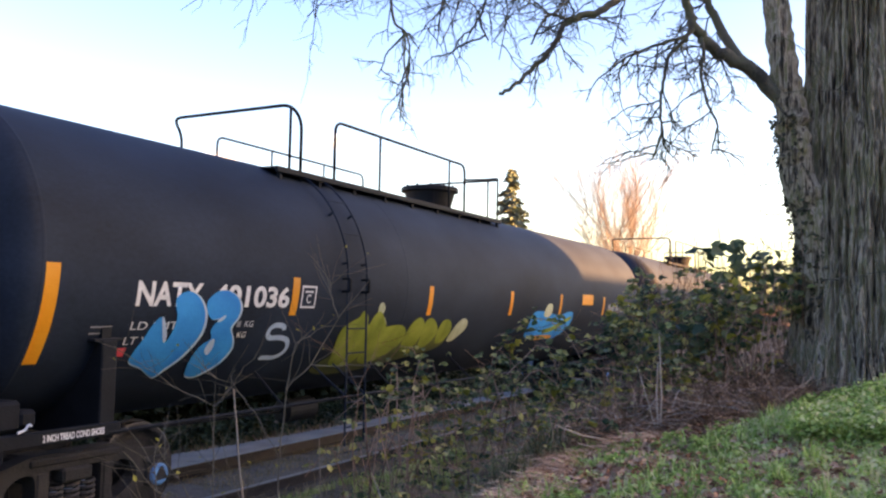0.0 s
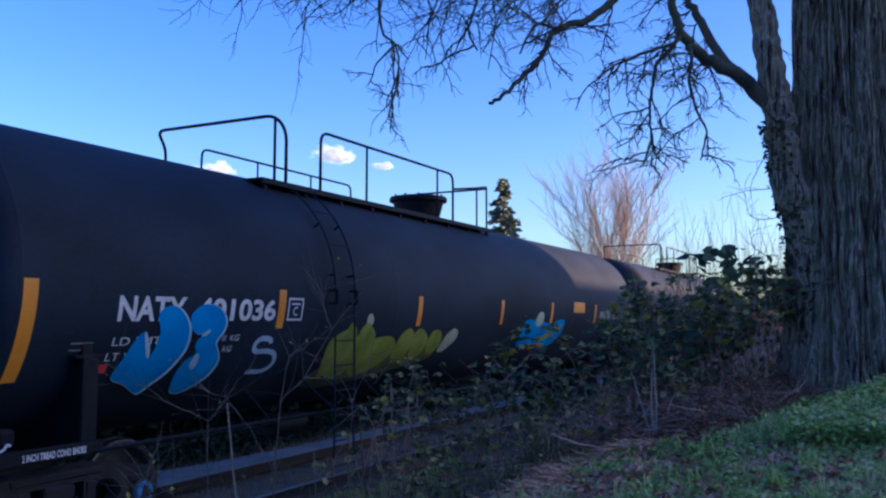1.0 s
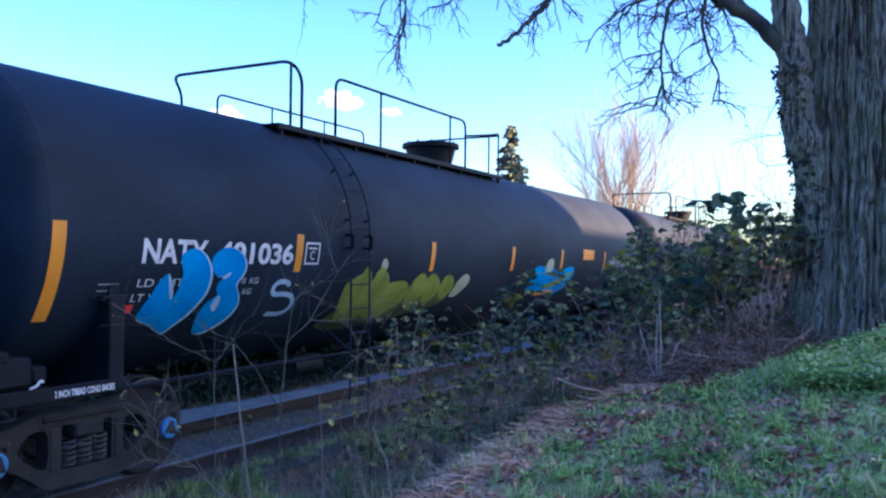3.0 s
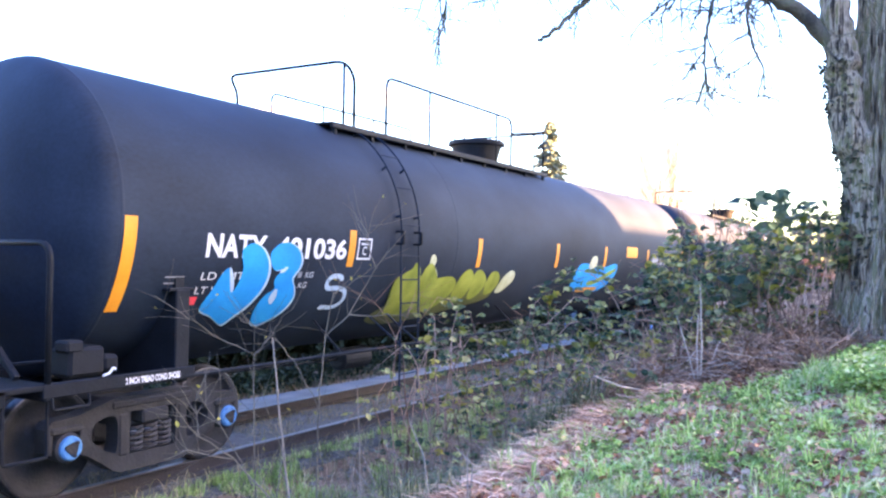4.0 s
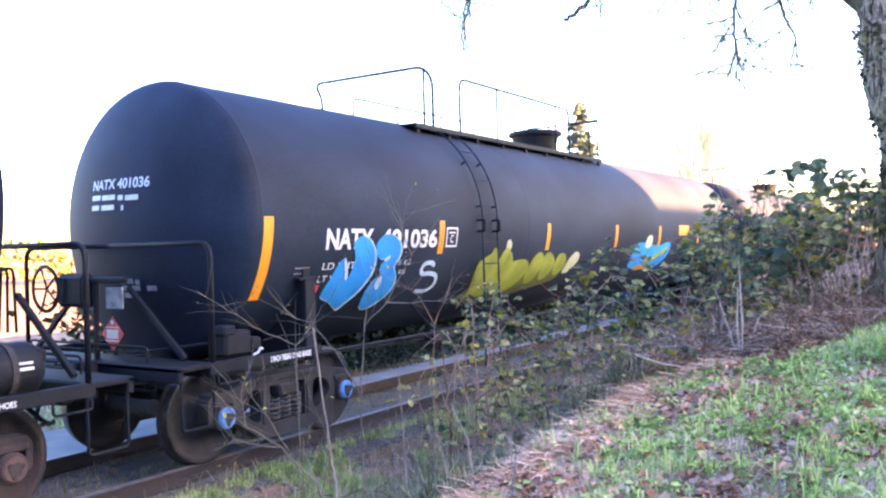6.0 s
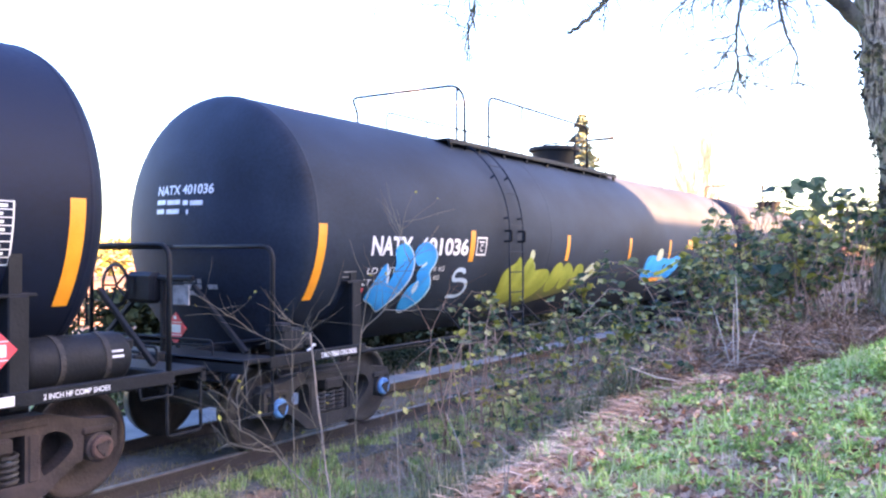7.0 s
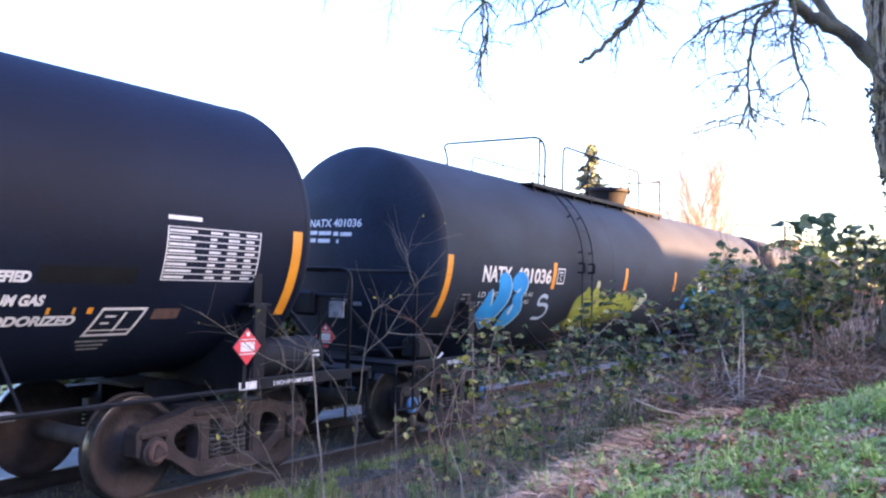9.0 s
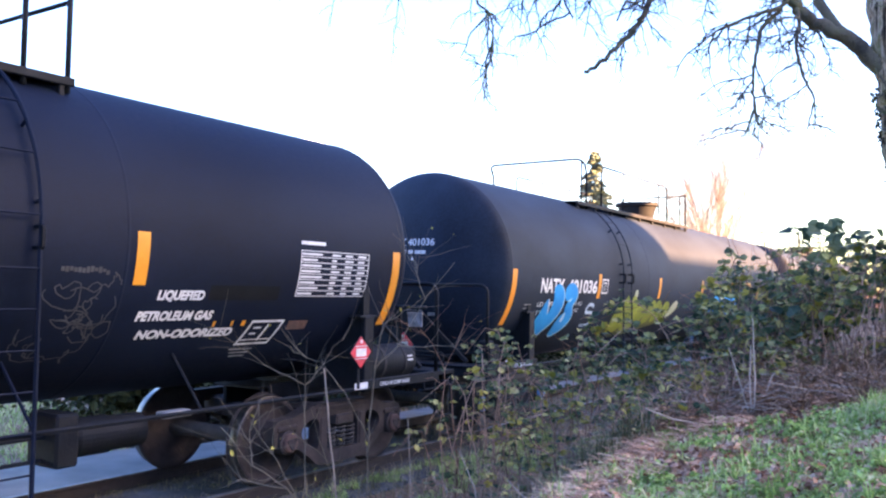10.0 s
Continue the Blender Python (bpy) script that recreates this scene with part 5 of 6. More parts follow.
    tagged(blades("meadow_grass", meadow, 0.14, 0.016, M_GRASS, 1.0), "mown green grass beyond the path", "grass", kind="stuff")
    tagged(blades("verge_grass", verge, 0.30, 0.014, M_RANK, 0.9), "rank green grass on the far verge", "grass", kind="stuff")


def stones():
    rr = random.Random(4)
    bm = bmesh.new()
    for _ in range(1500):
        y = rr.choice((rr.uniform(-1.75, -0.85), rr.uniform(-1.75, -0.85), rr.uniform(-0.65, 0.65), rr.uniform(0.85, 1.2)))
        x, s = rr.uniform(3.0, 22.0), rr.uniform(0.018, 0.04)
        v = bmesh.ops.create_icosphere(bm, subdivisions=1, radius=s)["verts"]
        for q in v:
            q.co *= rr.uniform(0.7, 1.2)
            q.co.z *= 0.7
        bmesh.ops.translate(bm, vec=(x, y, height(x, y) + s * 0.3), verts=v)
    tagged(finish("ballast", bm, M_BALLAST), "scattered dirty ballast stones along the rails", "stones", kind="stuff")


build_grass()
stones()


# bramble thickets: foot x, y, top z, spread, leaf sprays, share of low leaves
CLUMPS = (
    (6.75, -2.95, 1.36, 0.26, 34, 0.9), (7.05, -2.75, 1.48, 0.34, 62, 0.8), (7.55, -3.0, 1.64, 0.36, 76, 0.9), (8.05, -3.1, 1.68, 0.40, 92, 0.9),
    (8.60, -3.45, 1.68, 0.48, 110, 0.9), (9.05, -3.85, 1.66, 0.48, 125, 0.9), (9.45, -4.35, 1.98, 0.48, 130, 0.8), (9.65, -4.85, 2.24, 0.48, 130, 0.7),
    (9.45, -5.35, 2.46, 0.45, 115, 0.6), (9.15, -5.75, 2.66, 0.40, 92, 0.5), (8.95, -5.95, 2.72, 0.28, 56, 0.4), (10.6, -3.6, 1.75, 0.6, 130, 0.8),
    (10.9, -4.5, 2.1, 0.6, 130, 0.8), (10.8, -5.3, 2.5, 0.55, 120, 0.6), (12.2, -4.0, 2.0, 0.7, 110, 0.8), (12.6, -5.0, 2.4, 0.7, 110, 0.6),
    (6.35, -3.85, 0.62, 0.30, 46, 0.9), (6.85, -3.95, 0.78, 0.32, 64, 0.9), (5.85, -3.75, 0.35, 0.28, 24, 0.9), (7.4, -3.9, 0.95, 0.35, 84, 0.9),
    (8.1, -4.15, 1.25, 0.34, 90, 0.9), (8.55, -4.6, 1.55, 0.32, 70, 0.9),
    (7.55, -4.35, 1.05, 0.26, 60, 0.9), (8.25, -4.75, 1.30, 0.28, 60, 0.9), (8.75, -5.2, 1.60, 0.28, 60, 0.9), (9.0, -5.6, 1.9, 0.28, 50, 0.9),
    (11.6, -6.1, 2.85, 0.5, 120, 0.6), (13.2, -5.9, 3.0, 0.6, 120, 0.6), (10.4, -6.0, 2.75, 0.4, 100, 0.6))


def build_brambles():
    rr = random.Random(21)
    for x, y, top, spread, count, low in CLUMPS:
        thing = new("bramble")
        tagged(thing, "bramble thicket with olive green leaves on brown arching canes", "bramble", "brambles along the ditch")
        ground = height(x, y)
        canes, spots, dark, yellow = bmesh.new(), [], [], []
        n = int(7 + count / 24)
        for _ in range(n):
            a = rr.uniform(0, 2 * math.pi)
            bx, by = x + rr.gauss(0, spread * 0.55), y + rr.gauss(0, spread * 0.55)
            z0 = height(bx, by) - 0.03
            rise = (top - ground) * rr.uniform(0.45, 1.02)
            reach = spread * rr.uniform(0.5, 1.7)
            lx, ly = rr.gauss(0, 0.34), rr.gauss(0, 0.34)
            pts = []
            for i in range(9):
                u = i / 8
                pts.append(Vector((bx + math.cos(a) * reach * u * u + lx * u + rr.gauss(0, 0.025), by + math.sin(a) * reach * u * u + ly * u + rr.gauss(0, 0.025), z0 + rise * (1 - (1 - min(1, u * 1.25)) ** 2) - 0.32 * max(0, u - 0.7) * rise * 2)))
            tube(canes, pts, rr.uniform(0.004, 0.008) * (1.2 if y < -5 else 1.0), 4, 0.5)
            for _ in range(int((0.8 if x < 7.2 else 1.3) * count / n)):
                u = rr.uniform(0.12 + 0.35 * (1 - low), 1.0) if rr.random() < 0.45 else rr.uniform(0.5, 1.0)
                k = min(7, int(u * 8))
                q = pts[k].lerp(pts[k + 1], u * 8 - k) + Vector((rr.gauss(0, 0.08), rr.gauss(0, 0.08), rr.gauss(0, 0.07)))
                # three leaflets on a stalk
                b = rr.uniform(0, 6.28)
                pick = rr.random()
                for m in range(3):
                    c = b + (m - 1) * 1.1
                    (yellow if pick < 0.12 else dark if pick < 0.60 else spots).append(q + Vector((math.cos(c), math.sin(c), -0.15)) * 0.04)
            # bare side shoots
            for _ in range(4):
                k = rr.randrange(1, 7)
                tube(canes, wander(pts[k], (rr.gauss(0, 1), rr.gauss(0, 1), rr.uniform(-0.5, 0.6)), rr.uniform(0.2, 0.5), 5, 0.25, 0.05, rr), 0.003, 3, 0.5)
        tagged(part("cane_tangle", canes, M_CANE, thing, "thin brown canes"), kind="stuff")
        size = 0.070 if x < 8.8 else 0.085
        tagged(leaves("foliage", spots, size, M_LEAF, thing, flat=0.35, slim=0.8), kind="stuff")
        tagged(leaves("older_foliage", dark, size, M_OLDLEAF, thing, flat=0.35, slim=0.8), "dull dark older leaves", kind="stuff")
        if x < 9.3 and y < -5.5:
            big = [(x + rr.gauss(0, 0.22), y + rr.gauss(0, 0.22), top - abs(rr.gauss(0, 0.22)) + 0.06) for _ in range(26)]
            tagged(leaves("broad_foliage", big, 0.15, M_OLDLEAF, thing, flat=0.3, slim=0.9), "broad dark green leaves", kind="stuff")
        if yellow:
            tagged(leaves("yellow_foliage", yellow, size * 1.2, M_YLEAF, thing, flat=0.35, slim=0.8), "yellowing leaves", kind="stuff")


build_brambles()


def build_dead_canes():
    """Brown dead stems and long straw piled under the brambles."""
    rr = random.Random(8)
    bm = bmesh.new()
    for _ in range(1500):
        u = rr.random()
        x, y = 6.6 + 3.2 * u + rr.gauss(0, 0.45), -3.9 - 2.2 * u + rr.gauss(0, 0.42)
        if y < grass_edge(x) - 0.05:
            continue
        p = (x, y, height(x, y) + 0.01)
        tube(bm, wander(p, (rr.gauss(0, 1), rr.gauss(0, 1), rr.uniform(0.0, 0.9)), rr.uniform(0.25, 0.75), 6, 0.24, 0.16, rr), rr.uniform(0.002, 0.0045), 3, 0.6)
    for _ in range(240):
        x, y = rr.uniform(8.2, 11.5), rr.uniform(-6.2, -3.6)
        if y < grass_edge(x) + 0.1:
            continue
        p = (x, y, height(x, y) + 0.01)
        tube(bm, wander(p, (rr.gauss(0, 0.7), rr.gauss(0, 0.7), 1.0), rr.uniform(0.5, 1.4), 8, 0.24, 0.06, rr), rr.uniform(0.002, 0.005), 3, 0.5)
    for _ in range(130):
        x, y = rr.uniform(9.2, 12.0), rr.uniform(-6.5, -4.9)
        p = (x, y, height(x, y) + 0.5)
        tube(bm, wander(p, (rr.gauss(0, 0.16), rr.gauss(0, 0.16), 1.0), rr.uniform(0.8, 1.9), 7, 0.07, 0.0, rr), rr.uniform(0.0035, 0.0065), 3, 0.3)
    tagged(finish("dead_canes", bm, M_CANE), "tangle of brown dead stems under the brambles", "dead stems", kind="stuff")
    bm = bmesh.new()
    for _ in range(1500):
        x, y = rr.uniform(3.6, 8.6), rr.uniform(-4.5, -2.2)
        if y < grass_edge(x) + 0.06 or noise.noise((x * 1.3, y * 1.3, 31)) < rr.uniform(-0.5, 0.15):
            continue
        p = (x, y, height(x, y) - 0.01)
        tube(bm, wander(p, (rr.gauss(0, 0.55), rr.gauss(0, 0.55), 0.9), rr.uniform(0.25, 0.85), 6, 0.20, 0.05, rr), rr.uniform(0.0015, 0.0032), 3, 0.5)
    tagged(finish("ditch_stems", bm, M_DULLSTEM), "grey-brown dead weed stems standing in the ditch", "dead stems", kind="stuff")
    bm = bmesh.new()
    for _ in range(170):
        u = rr.random()
        x, y = 6.9 + 2.4 * u + rr.gauss(0, 0.3), -4.75 - 1.5 * u + rr.gauss(0, 0.28)
        if y < grass_edge(x) - 0.05:
            continue
        p = (x, y, height(x, y) + rr.uniform(0.03, 0.25))
        tube(bm, wander(p, (rr.gauss(-0.5, 1), rr.gauss(0.5, 1), rr.uniform(0.0, 0.35)), rr.uniform(0.2, 0.55), 5, 0.12, 0.07, rr), rr.uniform(0.002, 0.004), 3, 0.6)
    tagged(finish("dead_straw", bm, M_PALESTEM), "pale broken straw and dead stalks", "dead stems", kind="stuff")


build_dead_canes()


def stalk(name, label, lines, mat, group=""):
    """A thin plant of stems, each a line of points with a radius."""
    thing = new(name)
    tagged(thing, label, "sapling", group)
    for pts, r in lines:
        bm = bmesh.new()
        rr = random.Random(len(pts) * 7 + int(r * 9000))
        pts = [Vector(p) for p in pts]
        fine = []
        for a, b in zip(pts, pts[1:]):
            for i in range(4):
                fine.append(a.lerp(b, i / 4) + Vector((rr.gauss(0, 0.002), rr.gauss(0, 0.002), 0)))
        tube(bm, fine + [pts[-1]], r, 5, 0.55)
        part("stem", bm, mat, thing)
    return thing


def build_stalks():
    g = -0.4
    stalk("sapling", "pale dead twin-stemmed sapling on the edge of the bank", (
        (((7.84, -5.35, 0.90), (7.85, -5.36, 1.30), (7.85, -5.34, 1.84)), 0.0085), (((7.82, -5.34, 0.90), (7.83, -5.32, 1.25), (7.83, -5.33, 1.60)), 0.006),
        (((7.84, -5.33, 0.90), (7.84, -5.25, 1.20), (7.84, -5.13, 1.57)), 0.0065)), M_PALESTEM)
    stalk("sapling", "straight pale bare stem in the ditch", ((((4.26, -3.70, g), (4.22, -3.65, 0.53), (4.18, -3.60, 1.01), (4.14, -3.56, 1.53)), 0.009),), M_DULLSTEM, "bare stems in the ditch")
    stalk("sapling", "thin grey bare stem in the ditch", ((((4.28, -4.16, g), (4.26, -4.18, 0.6), (4.23, -4.16, 1.27)), 0.0045),), M_DULLSTEM, "bare stems in the ditch")
    stalk("sapling", "short leaning dead stalk in the ditch", ((((4.28, -4.72, 0.3), (4.26, -4.62, 0.9), (4.24, -4.53, 1.10)), 0.005),), M_DULLSTEM, "bare stems in the ditch")
    stalk("sapling", "short broken dead stalks on the bank edge", ((((4.42, -4.84, 0.5), (4.38, -4.88, 0.86), (4.36, -4.78, 0.95)), 0.005), (((4.40, -4.84, 0.5), (4.41, -4.83, 0.92)), 0.005)), M_DULLSTEM, "bare stems in the ditch")
    stalk("branch", "pale fallen stick lying on the bank", ((((6.75, -4.75, 1.10), (7.0, -4.9, 1.0), (7.35, -5.05, 0.93)), 0.008),), M_PALESTEM)
    # young shrubs of thin arching shoots
    rr = random.Random(5)
    shrubs = (
        ("young shrub of thin yellow-green shoots beside the track", M_TWIG, 0.0065, (
            ((3.90, -4.00, 0.0), (3.78, -3.88, 0.66), (3.64, -3.73, 0.88), (3.47, -3.63, 1.03), (3.30, -3.54, 1.26)), ((3.72, -3.81, 0.72), (3.61, -3.70, 1.02), (3.50, -3.59, 1.25)),
            ((3.64, -3.73, 0.88), (3.39, -3.62, 0.96), (3.30, -3.54, 0.92)), ((3.80, -3.90, 0.55), (3.90, -3.87, 0.89), (3.83, -3.79, 1.16)), ((3.47, -3.63, 1.03), (3.49, -3.58, 1.15), (3.49, -3.58, 1.28)))),
        ("bare shrub with a low arching branch", M_TWIG, 0.0055, (
            ((4.65, -3.08, -0.4), (4.60, -3.00, 0.6), (4.59, -2.99, 1.34), (4.42, -2.82, 1.46), (4.20, -2.74, 1.61), (3.97, -2.67, 1.77)), ((4.59, -2.99, 1.34), (4.66, -3.06, 1.45), (4.72, -3.14, 1.62), (4.77, -3.20, 1.68)))),
        ("bare forked shrub with slender grey twigs", M_TWIG, 0.0068, (
            ((4.97, -3.30, -0.4), (4.97, -3.28, 0.37), (4.97, -3.28, 0.95), (4.99, -3.31, 1.45), (5.09, -3.44, 1.62), (5.21, -3.60, 1.97), (5.33, -3.78, 2.25)), ((4.99, -3.31, 1.45), (5.03, -3.35, 1.78), (5.15, -3.52, 1.91), (5.29, -3.72, 1.93)),
            ((5.09, -3.44, 1.62), (5.25, -3.66, 1.62), (5.39, -3.87, 1.64)), ((4.97, -3.28, 0.95), (4.85, -3.14, 1.28), (4.75, -3.01, 1.49), (4.60, -2.85, 1.57)), ((5.21, -3.60, 1.97), (5.17, -3.55, 2.16), (5.18, -3.56, 2.28)))),
        ("bare brown shrub among the weeds", M_CANE, 0.0052, (
            ((5.58, -3.60, -0.4), (5.56, -3.58, 0.33), (5.53, -3.54, 0.98), (5.55, -3.57, 1.42), (5.63, -3.69, 1.78)), ((5.55, -3.57, 1.42), (5.47, -3.45, 1.68), (5.40, -3.34, 1.77)))))
    for label, mat, r, lines in shrubs:
        thing = new("shrub")
        tagged(thing, label, "shrub", "bare shrubs in the ditch")
        tipsat = []
        for n_line, line in enumerate(lines):
            pts = [Vector(p) for p in line]
            fine = []
            for p, q in zip(pts, pts[1:]):
                fine += [p.lerp(q, i / 4) + Vector((rr.gauss(0, 0.004), rr.gauss(0, 0.004), rr.gauss(0, 0.004))) for i in range(4)]
            fine.append(pts[-1])
            bm = bmesh.new()
            tube(bm, fine, r * (1.0 if n_line == 0 else 0.65), 5, 0.35)
            for k in range(3, len(fine)):
                for _ in range(2 if fine[k].z > 0.4 and rr.random() < 0.42 else 0):
                    d = (fine[k] - fine[k - 1]).normalized() + 0.8 * Vector((rr.gauss(0, 1), rr.gauss(0, 1), rr.gauss(0.15, 0.7)))
                    side = wander(fine[k], d, rr.uniform(0.15, 0.48), 5, 0.11, -0.02, rr)
                    tube(bm, side, r * 0.30, 4, 0.4)
                    tipsat += side[2:]
            part("stem", bm, mat, thing)
        spots = [p + Vector((rr.gauss(0, 0.015), rr.gauss(0, 0.015), 0)) for p in tipsat if rr.random() < 0.06]
        if spots:
            tagged(leaves("bud_spray", spots, 0.035, M_YLEAF, thing, flat=0.1, slim=0.5), "few small pale leaves", kind="stuff")


build_stalks()


# ---- the big tree ----
def build_tree():
    tree = new("tree")
    tagged(tree, "large bare winter tree with deeply ridged mossy bark", "tree")
    bm = bmesh.new()
    cx, cy, cz = 9.85, -6.98, 1.30
    n, rings = 420, []
    for k in range(170):
        z = -0.45 + 7.5 * k / 169
        flare = math.exp(-max(z + 0.1, 0) * 2.0)
        ring = []
        for j in range(n):
            a = 2 * math.pi * j / n
            c, s = math.cos(a), math.sin(a)
            sway = 0.035 * noise.noise((c * 3, s * 3, z * 1.6))
            p, q = c + sway * s, s - sway * c
            furrow = min(0.30, abs(noise.noise((p * 8.5, q * 8.5, z * 0.55))))
            fine = min(0.26, abs(noise.noise((p * 23, q * 23, z * 1.8 + 3))))
            lump = noise.noise((c * 1.5, s * 1.5, z * 0.45 + 7))
            r = 0.70 - 0.15 * min(1.0, max(0.0, z / 3.0)) - 0.01 * z - 0.05 * min(1.0, max(0.0, (z - 2.7) / 0.7)) + flare * (0.22 + 0.10 * noise.noise((c * 2.2, s * 2.2, 3))) + 0.28 * (furrow - 0.2) + 0.17 * (fine - 0.18) + 0.05 * lump
            ring.append(bm.verts.new((cx + r * c, cy + r * s, cz + z)))
        rings.append(ring)
    for p, q in zip(rings, rings[1:]):
        for j in range(n):
            bm.faces.new((p[j], p[(j + 1) % n], q[(j + 1) % n], q[j]))
    part("trunk", bm, M_BARK, tree, "deeply furrowed grey-brown bark with moss")

    rr = random.Random(2)

    def limb(points, r, taper, name="limb", mat=None, rough=0.03):
        pts = [Vector(p) for p in points]
        fine = []
        for i in range(len(pts) - 1):
            p0, p1, p2, p3 = pts[max(0, i - 1)], pts[i], pts[i + 1], pts[min(len(pts) - 1, i + 2)]
            for s in range(5):
                u = s / 5
                fine.append(0.5 * (2 * p1 + (p2 - p0) * u + (2 * p0 - 5 * p1 + 4 * p2 - p3) * u * u + (3 * p1 - p0 - 3 * p2 + p3) * u ** 3) + Vector((rr.gauss(0, 1), rr.gauss(0, 1), rr.gauss(0, 1))) * min(0.012, r * 0.18))
        fine.append(pts[-1])
        b = bmesh.new()
        tube(b, fine, r, 10 if r > 0.03 else 6, taper)
        if r > 0.1:
            bmesh.ops.subdivide_edges(b, edges=b.edges[:], cuts=2, use_grid_fill=True)
            for v in b.verts:
                v.co += Vector((noise.noise(v.co * 9), noise.noise(v.co * 9 + Vector((5, 0, 0))), 0)) * rough
        part(name, b, mat or M_LIMB, tree, smooth=r < 0.1)
        return fine

    # second stem, grown together with the trunk, then free
    limb(((9.52, -6.74, 1.2), (9.46, -6.66, 2.0), (9.42, -6.54, 2.84), (9.38, -6.40, 3.6), (9.37, -6.33, 4.2), (9.36, -6.27, 4.76), (9.35, -6.20, 5.43), (9.33, -6.13, 6.6)), 0.205, 0.58, mat=M_BARK)
    # loose bark, moss and dead ivy along the stem
    flakes = []
    for _ in range(520):
        z = rr.uniform(1.5, 4.1)
        a = rr.uniform(1.3, 3.6)
        w = 0.195 - 0.012 * (z - 2.0) + abs(rr.gauss(0, 0.02))
        flakes.append((9.46 - 0.045 * (z - 2.0) + w * math.cos(a), -6.66 + 0.155 * (z - 2.0) + w * math.sin(a), z))
    tagged(leaves("loose_bark", flakes, 0.065, M_FLAKE, tree, flat=0.0, slim=0.6), "flaking bark and dark moss on the stem", kind="stuff")
    limbs = [
        limb(((9.36, -6.34, 4.22), (9.21, -5.99, 4.59), (9.08, -5.81, 4.70), (8.95, -5.61, 4.83), (8.82, -5.49, 5.02), (8.80, -5.39, 5.27), (8.70, -5.38, 5.72)), 0.085, 0.45),
        limb(((9.15, -5.94, 4.62), (9.17, -5.73, 4.97), (9.15, -5.58, 5.29), (9.12, -5.44, 5.56), (9.09, -5.27, 5.96)), 0.055, 0.6),
        limb(((8.82, -5.47, 5.01), (8.70, -5.40, 4.89), (8.56, -5.20, 4.81), (8.40, -5.00, 4.70), (8.25, -4.83, 4.57)), 0.028, 0.4),
        limb(((8.83, -5.54, 4.90), (8.74, -5.58, 4.68), (8.68, -5.56, 4.44), (8.65, -5.64, 4.13), (8.66, -5.72, 3.92), (8.65, -5.66, 3.64)), 0.022, 0.35),
        limb(((8.81, -5.40, 4.91), (8.67, -5.25, 4.71), (8.56, -5.22, 4.45), (8.55, -5.18, 4.16), (8.51, -5.20, 3.85), (8.44, -5.14, 3.61)), 0.024, 0.35),
        limb(((8.14, -5.20, 5.55), (7.98, -4.98, 5.19), (7.83, -4.82, 4.99), (7.66, -4.59, 4.87), (7.61, -4.47, 4.81), (7.50, -4.45, 4.64), (7.46, -4.35, 4.48), (7.40, -4.19, 4.32), (7.25, -4.11, 4.16), (7.20, -3.99, 4.09)), 0.042, 0.4),
        limb(((7.63, -4.52, 4.85), (7.48, -4.40, 4.88), (7.44, -4.30, 4.77), (7.41, -4.22, 4.59)), 0.018, 0.5),
        limb(((6.51, -3.30, 5.30), (6.46, -3.22, 4.92), (6.40, -3.31, 4.62), (6.45, -3.40, 4.52), (6.46, -3.43, 4.31), (6.46, -3.42, 4.04)), 0.016, 0.4),
        limb(((7.10, -4.01, 5.38), (7.05, -3.90, 4.95), (7.03, -3.86, 4.73), (7.07, -3.93, 4.57)), 0.016, 0.5)]
    # boughs above the view that carry the hanging sprays
    limb(((9.6, -6.7, 7.2), (8.9, -5.9, 6.9), (8.14, -5.20, 5.55)), 0.09, 0.5)
    limb(((9.33, -6.16, 6.6), (8.6, -5.3, 6.6), (7.6, -4.4, 6.2), (7.10, -4.01, 5.38)), 0.08, 0.35)
    limb(((8.6, -5.3, 6.6), (7.3, -4.1, 6.4), (6.7, -3.5, 5.9), (6.51, -3.30, 5.30)), 0.06, 0.4)
    limb(((7.3, -4.1, 6.4), (6.5, -3.3, 6.1), (5.9, -2.8, 5.5)), 0.05, 0.4)
    limb(((9.09, -5.27, 5.96), (9.0, -5.1, 6.6)), 0.04, 0.6)
    # twigs: crooked, hanging, forked twice
    twigs = bmesh.new()
    left = Vector((-0.46, 0.887, 0))

    def spray(p, d, length, r, depth, droop):
        pts = wander(p, d, length, 8, 0.20, droop, rr)
        tube(twigs, pts, r, 4 if r > 0.006 else 3, 0.45)
        if depth:
            for k in range(1, 8):
                if rr.random() < 0.62:
                    way = (pts[k] - pts[k - 1]).normalized() + 0.95 * Vector((rr.gauss(0, 1), rr.gauss(0, 1), rr.gauss(0, 0.8)))
                    spray(pts[k], way, length * rr.uniform(0.35, 0.6), r * 0.6, depth - 1, droop)

    starts = ((5.92, -2.85, 5.45), (6.09, -3.03, 5.35), (6.3, -3.2, 5.4), (6.54, -3.35, 5.35), (6.7, -3.5, 5.4), (6.83, -3.67, 5.35), (7.0, -3.9, 5.4), (7.14, -4.10, 5.35), (7.35, -4.3, 5.4), (7.49, -4.43, 5.4), (7.84, -4.83, 5.35), (7.7, -4.7, 5.4))
    for p in starts:
        for _ in range(4):
            spray(Vector(p) + Vector((rr.gauss(0, 0.1), rr.gauss(0, 0.1), rr.uniform(0, 0.15))), left * rr.uniform(0.1, 1.3) + Vector((rr.gauss(0, 0.3), rr.gauss(0, 0.3), -0.5)), rr.uniform(0.75, 1.25), 0.010, 2, 0.02)
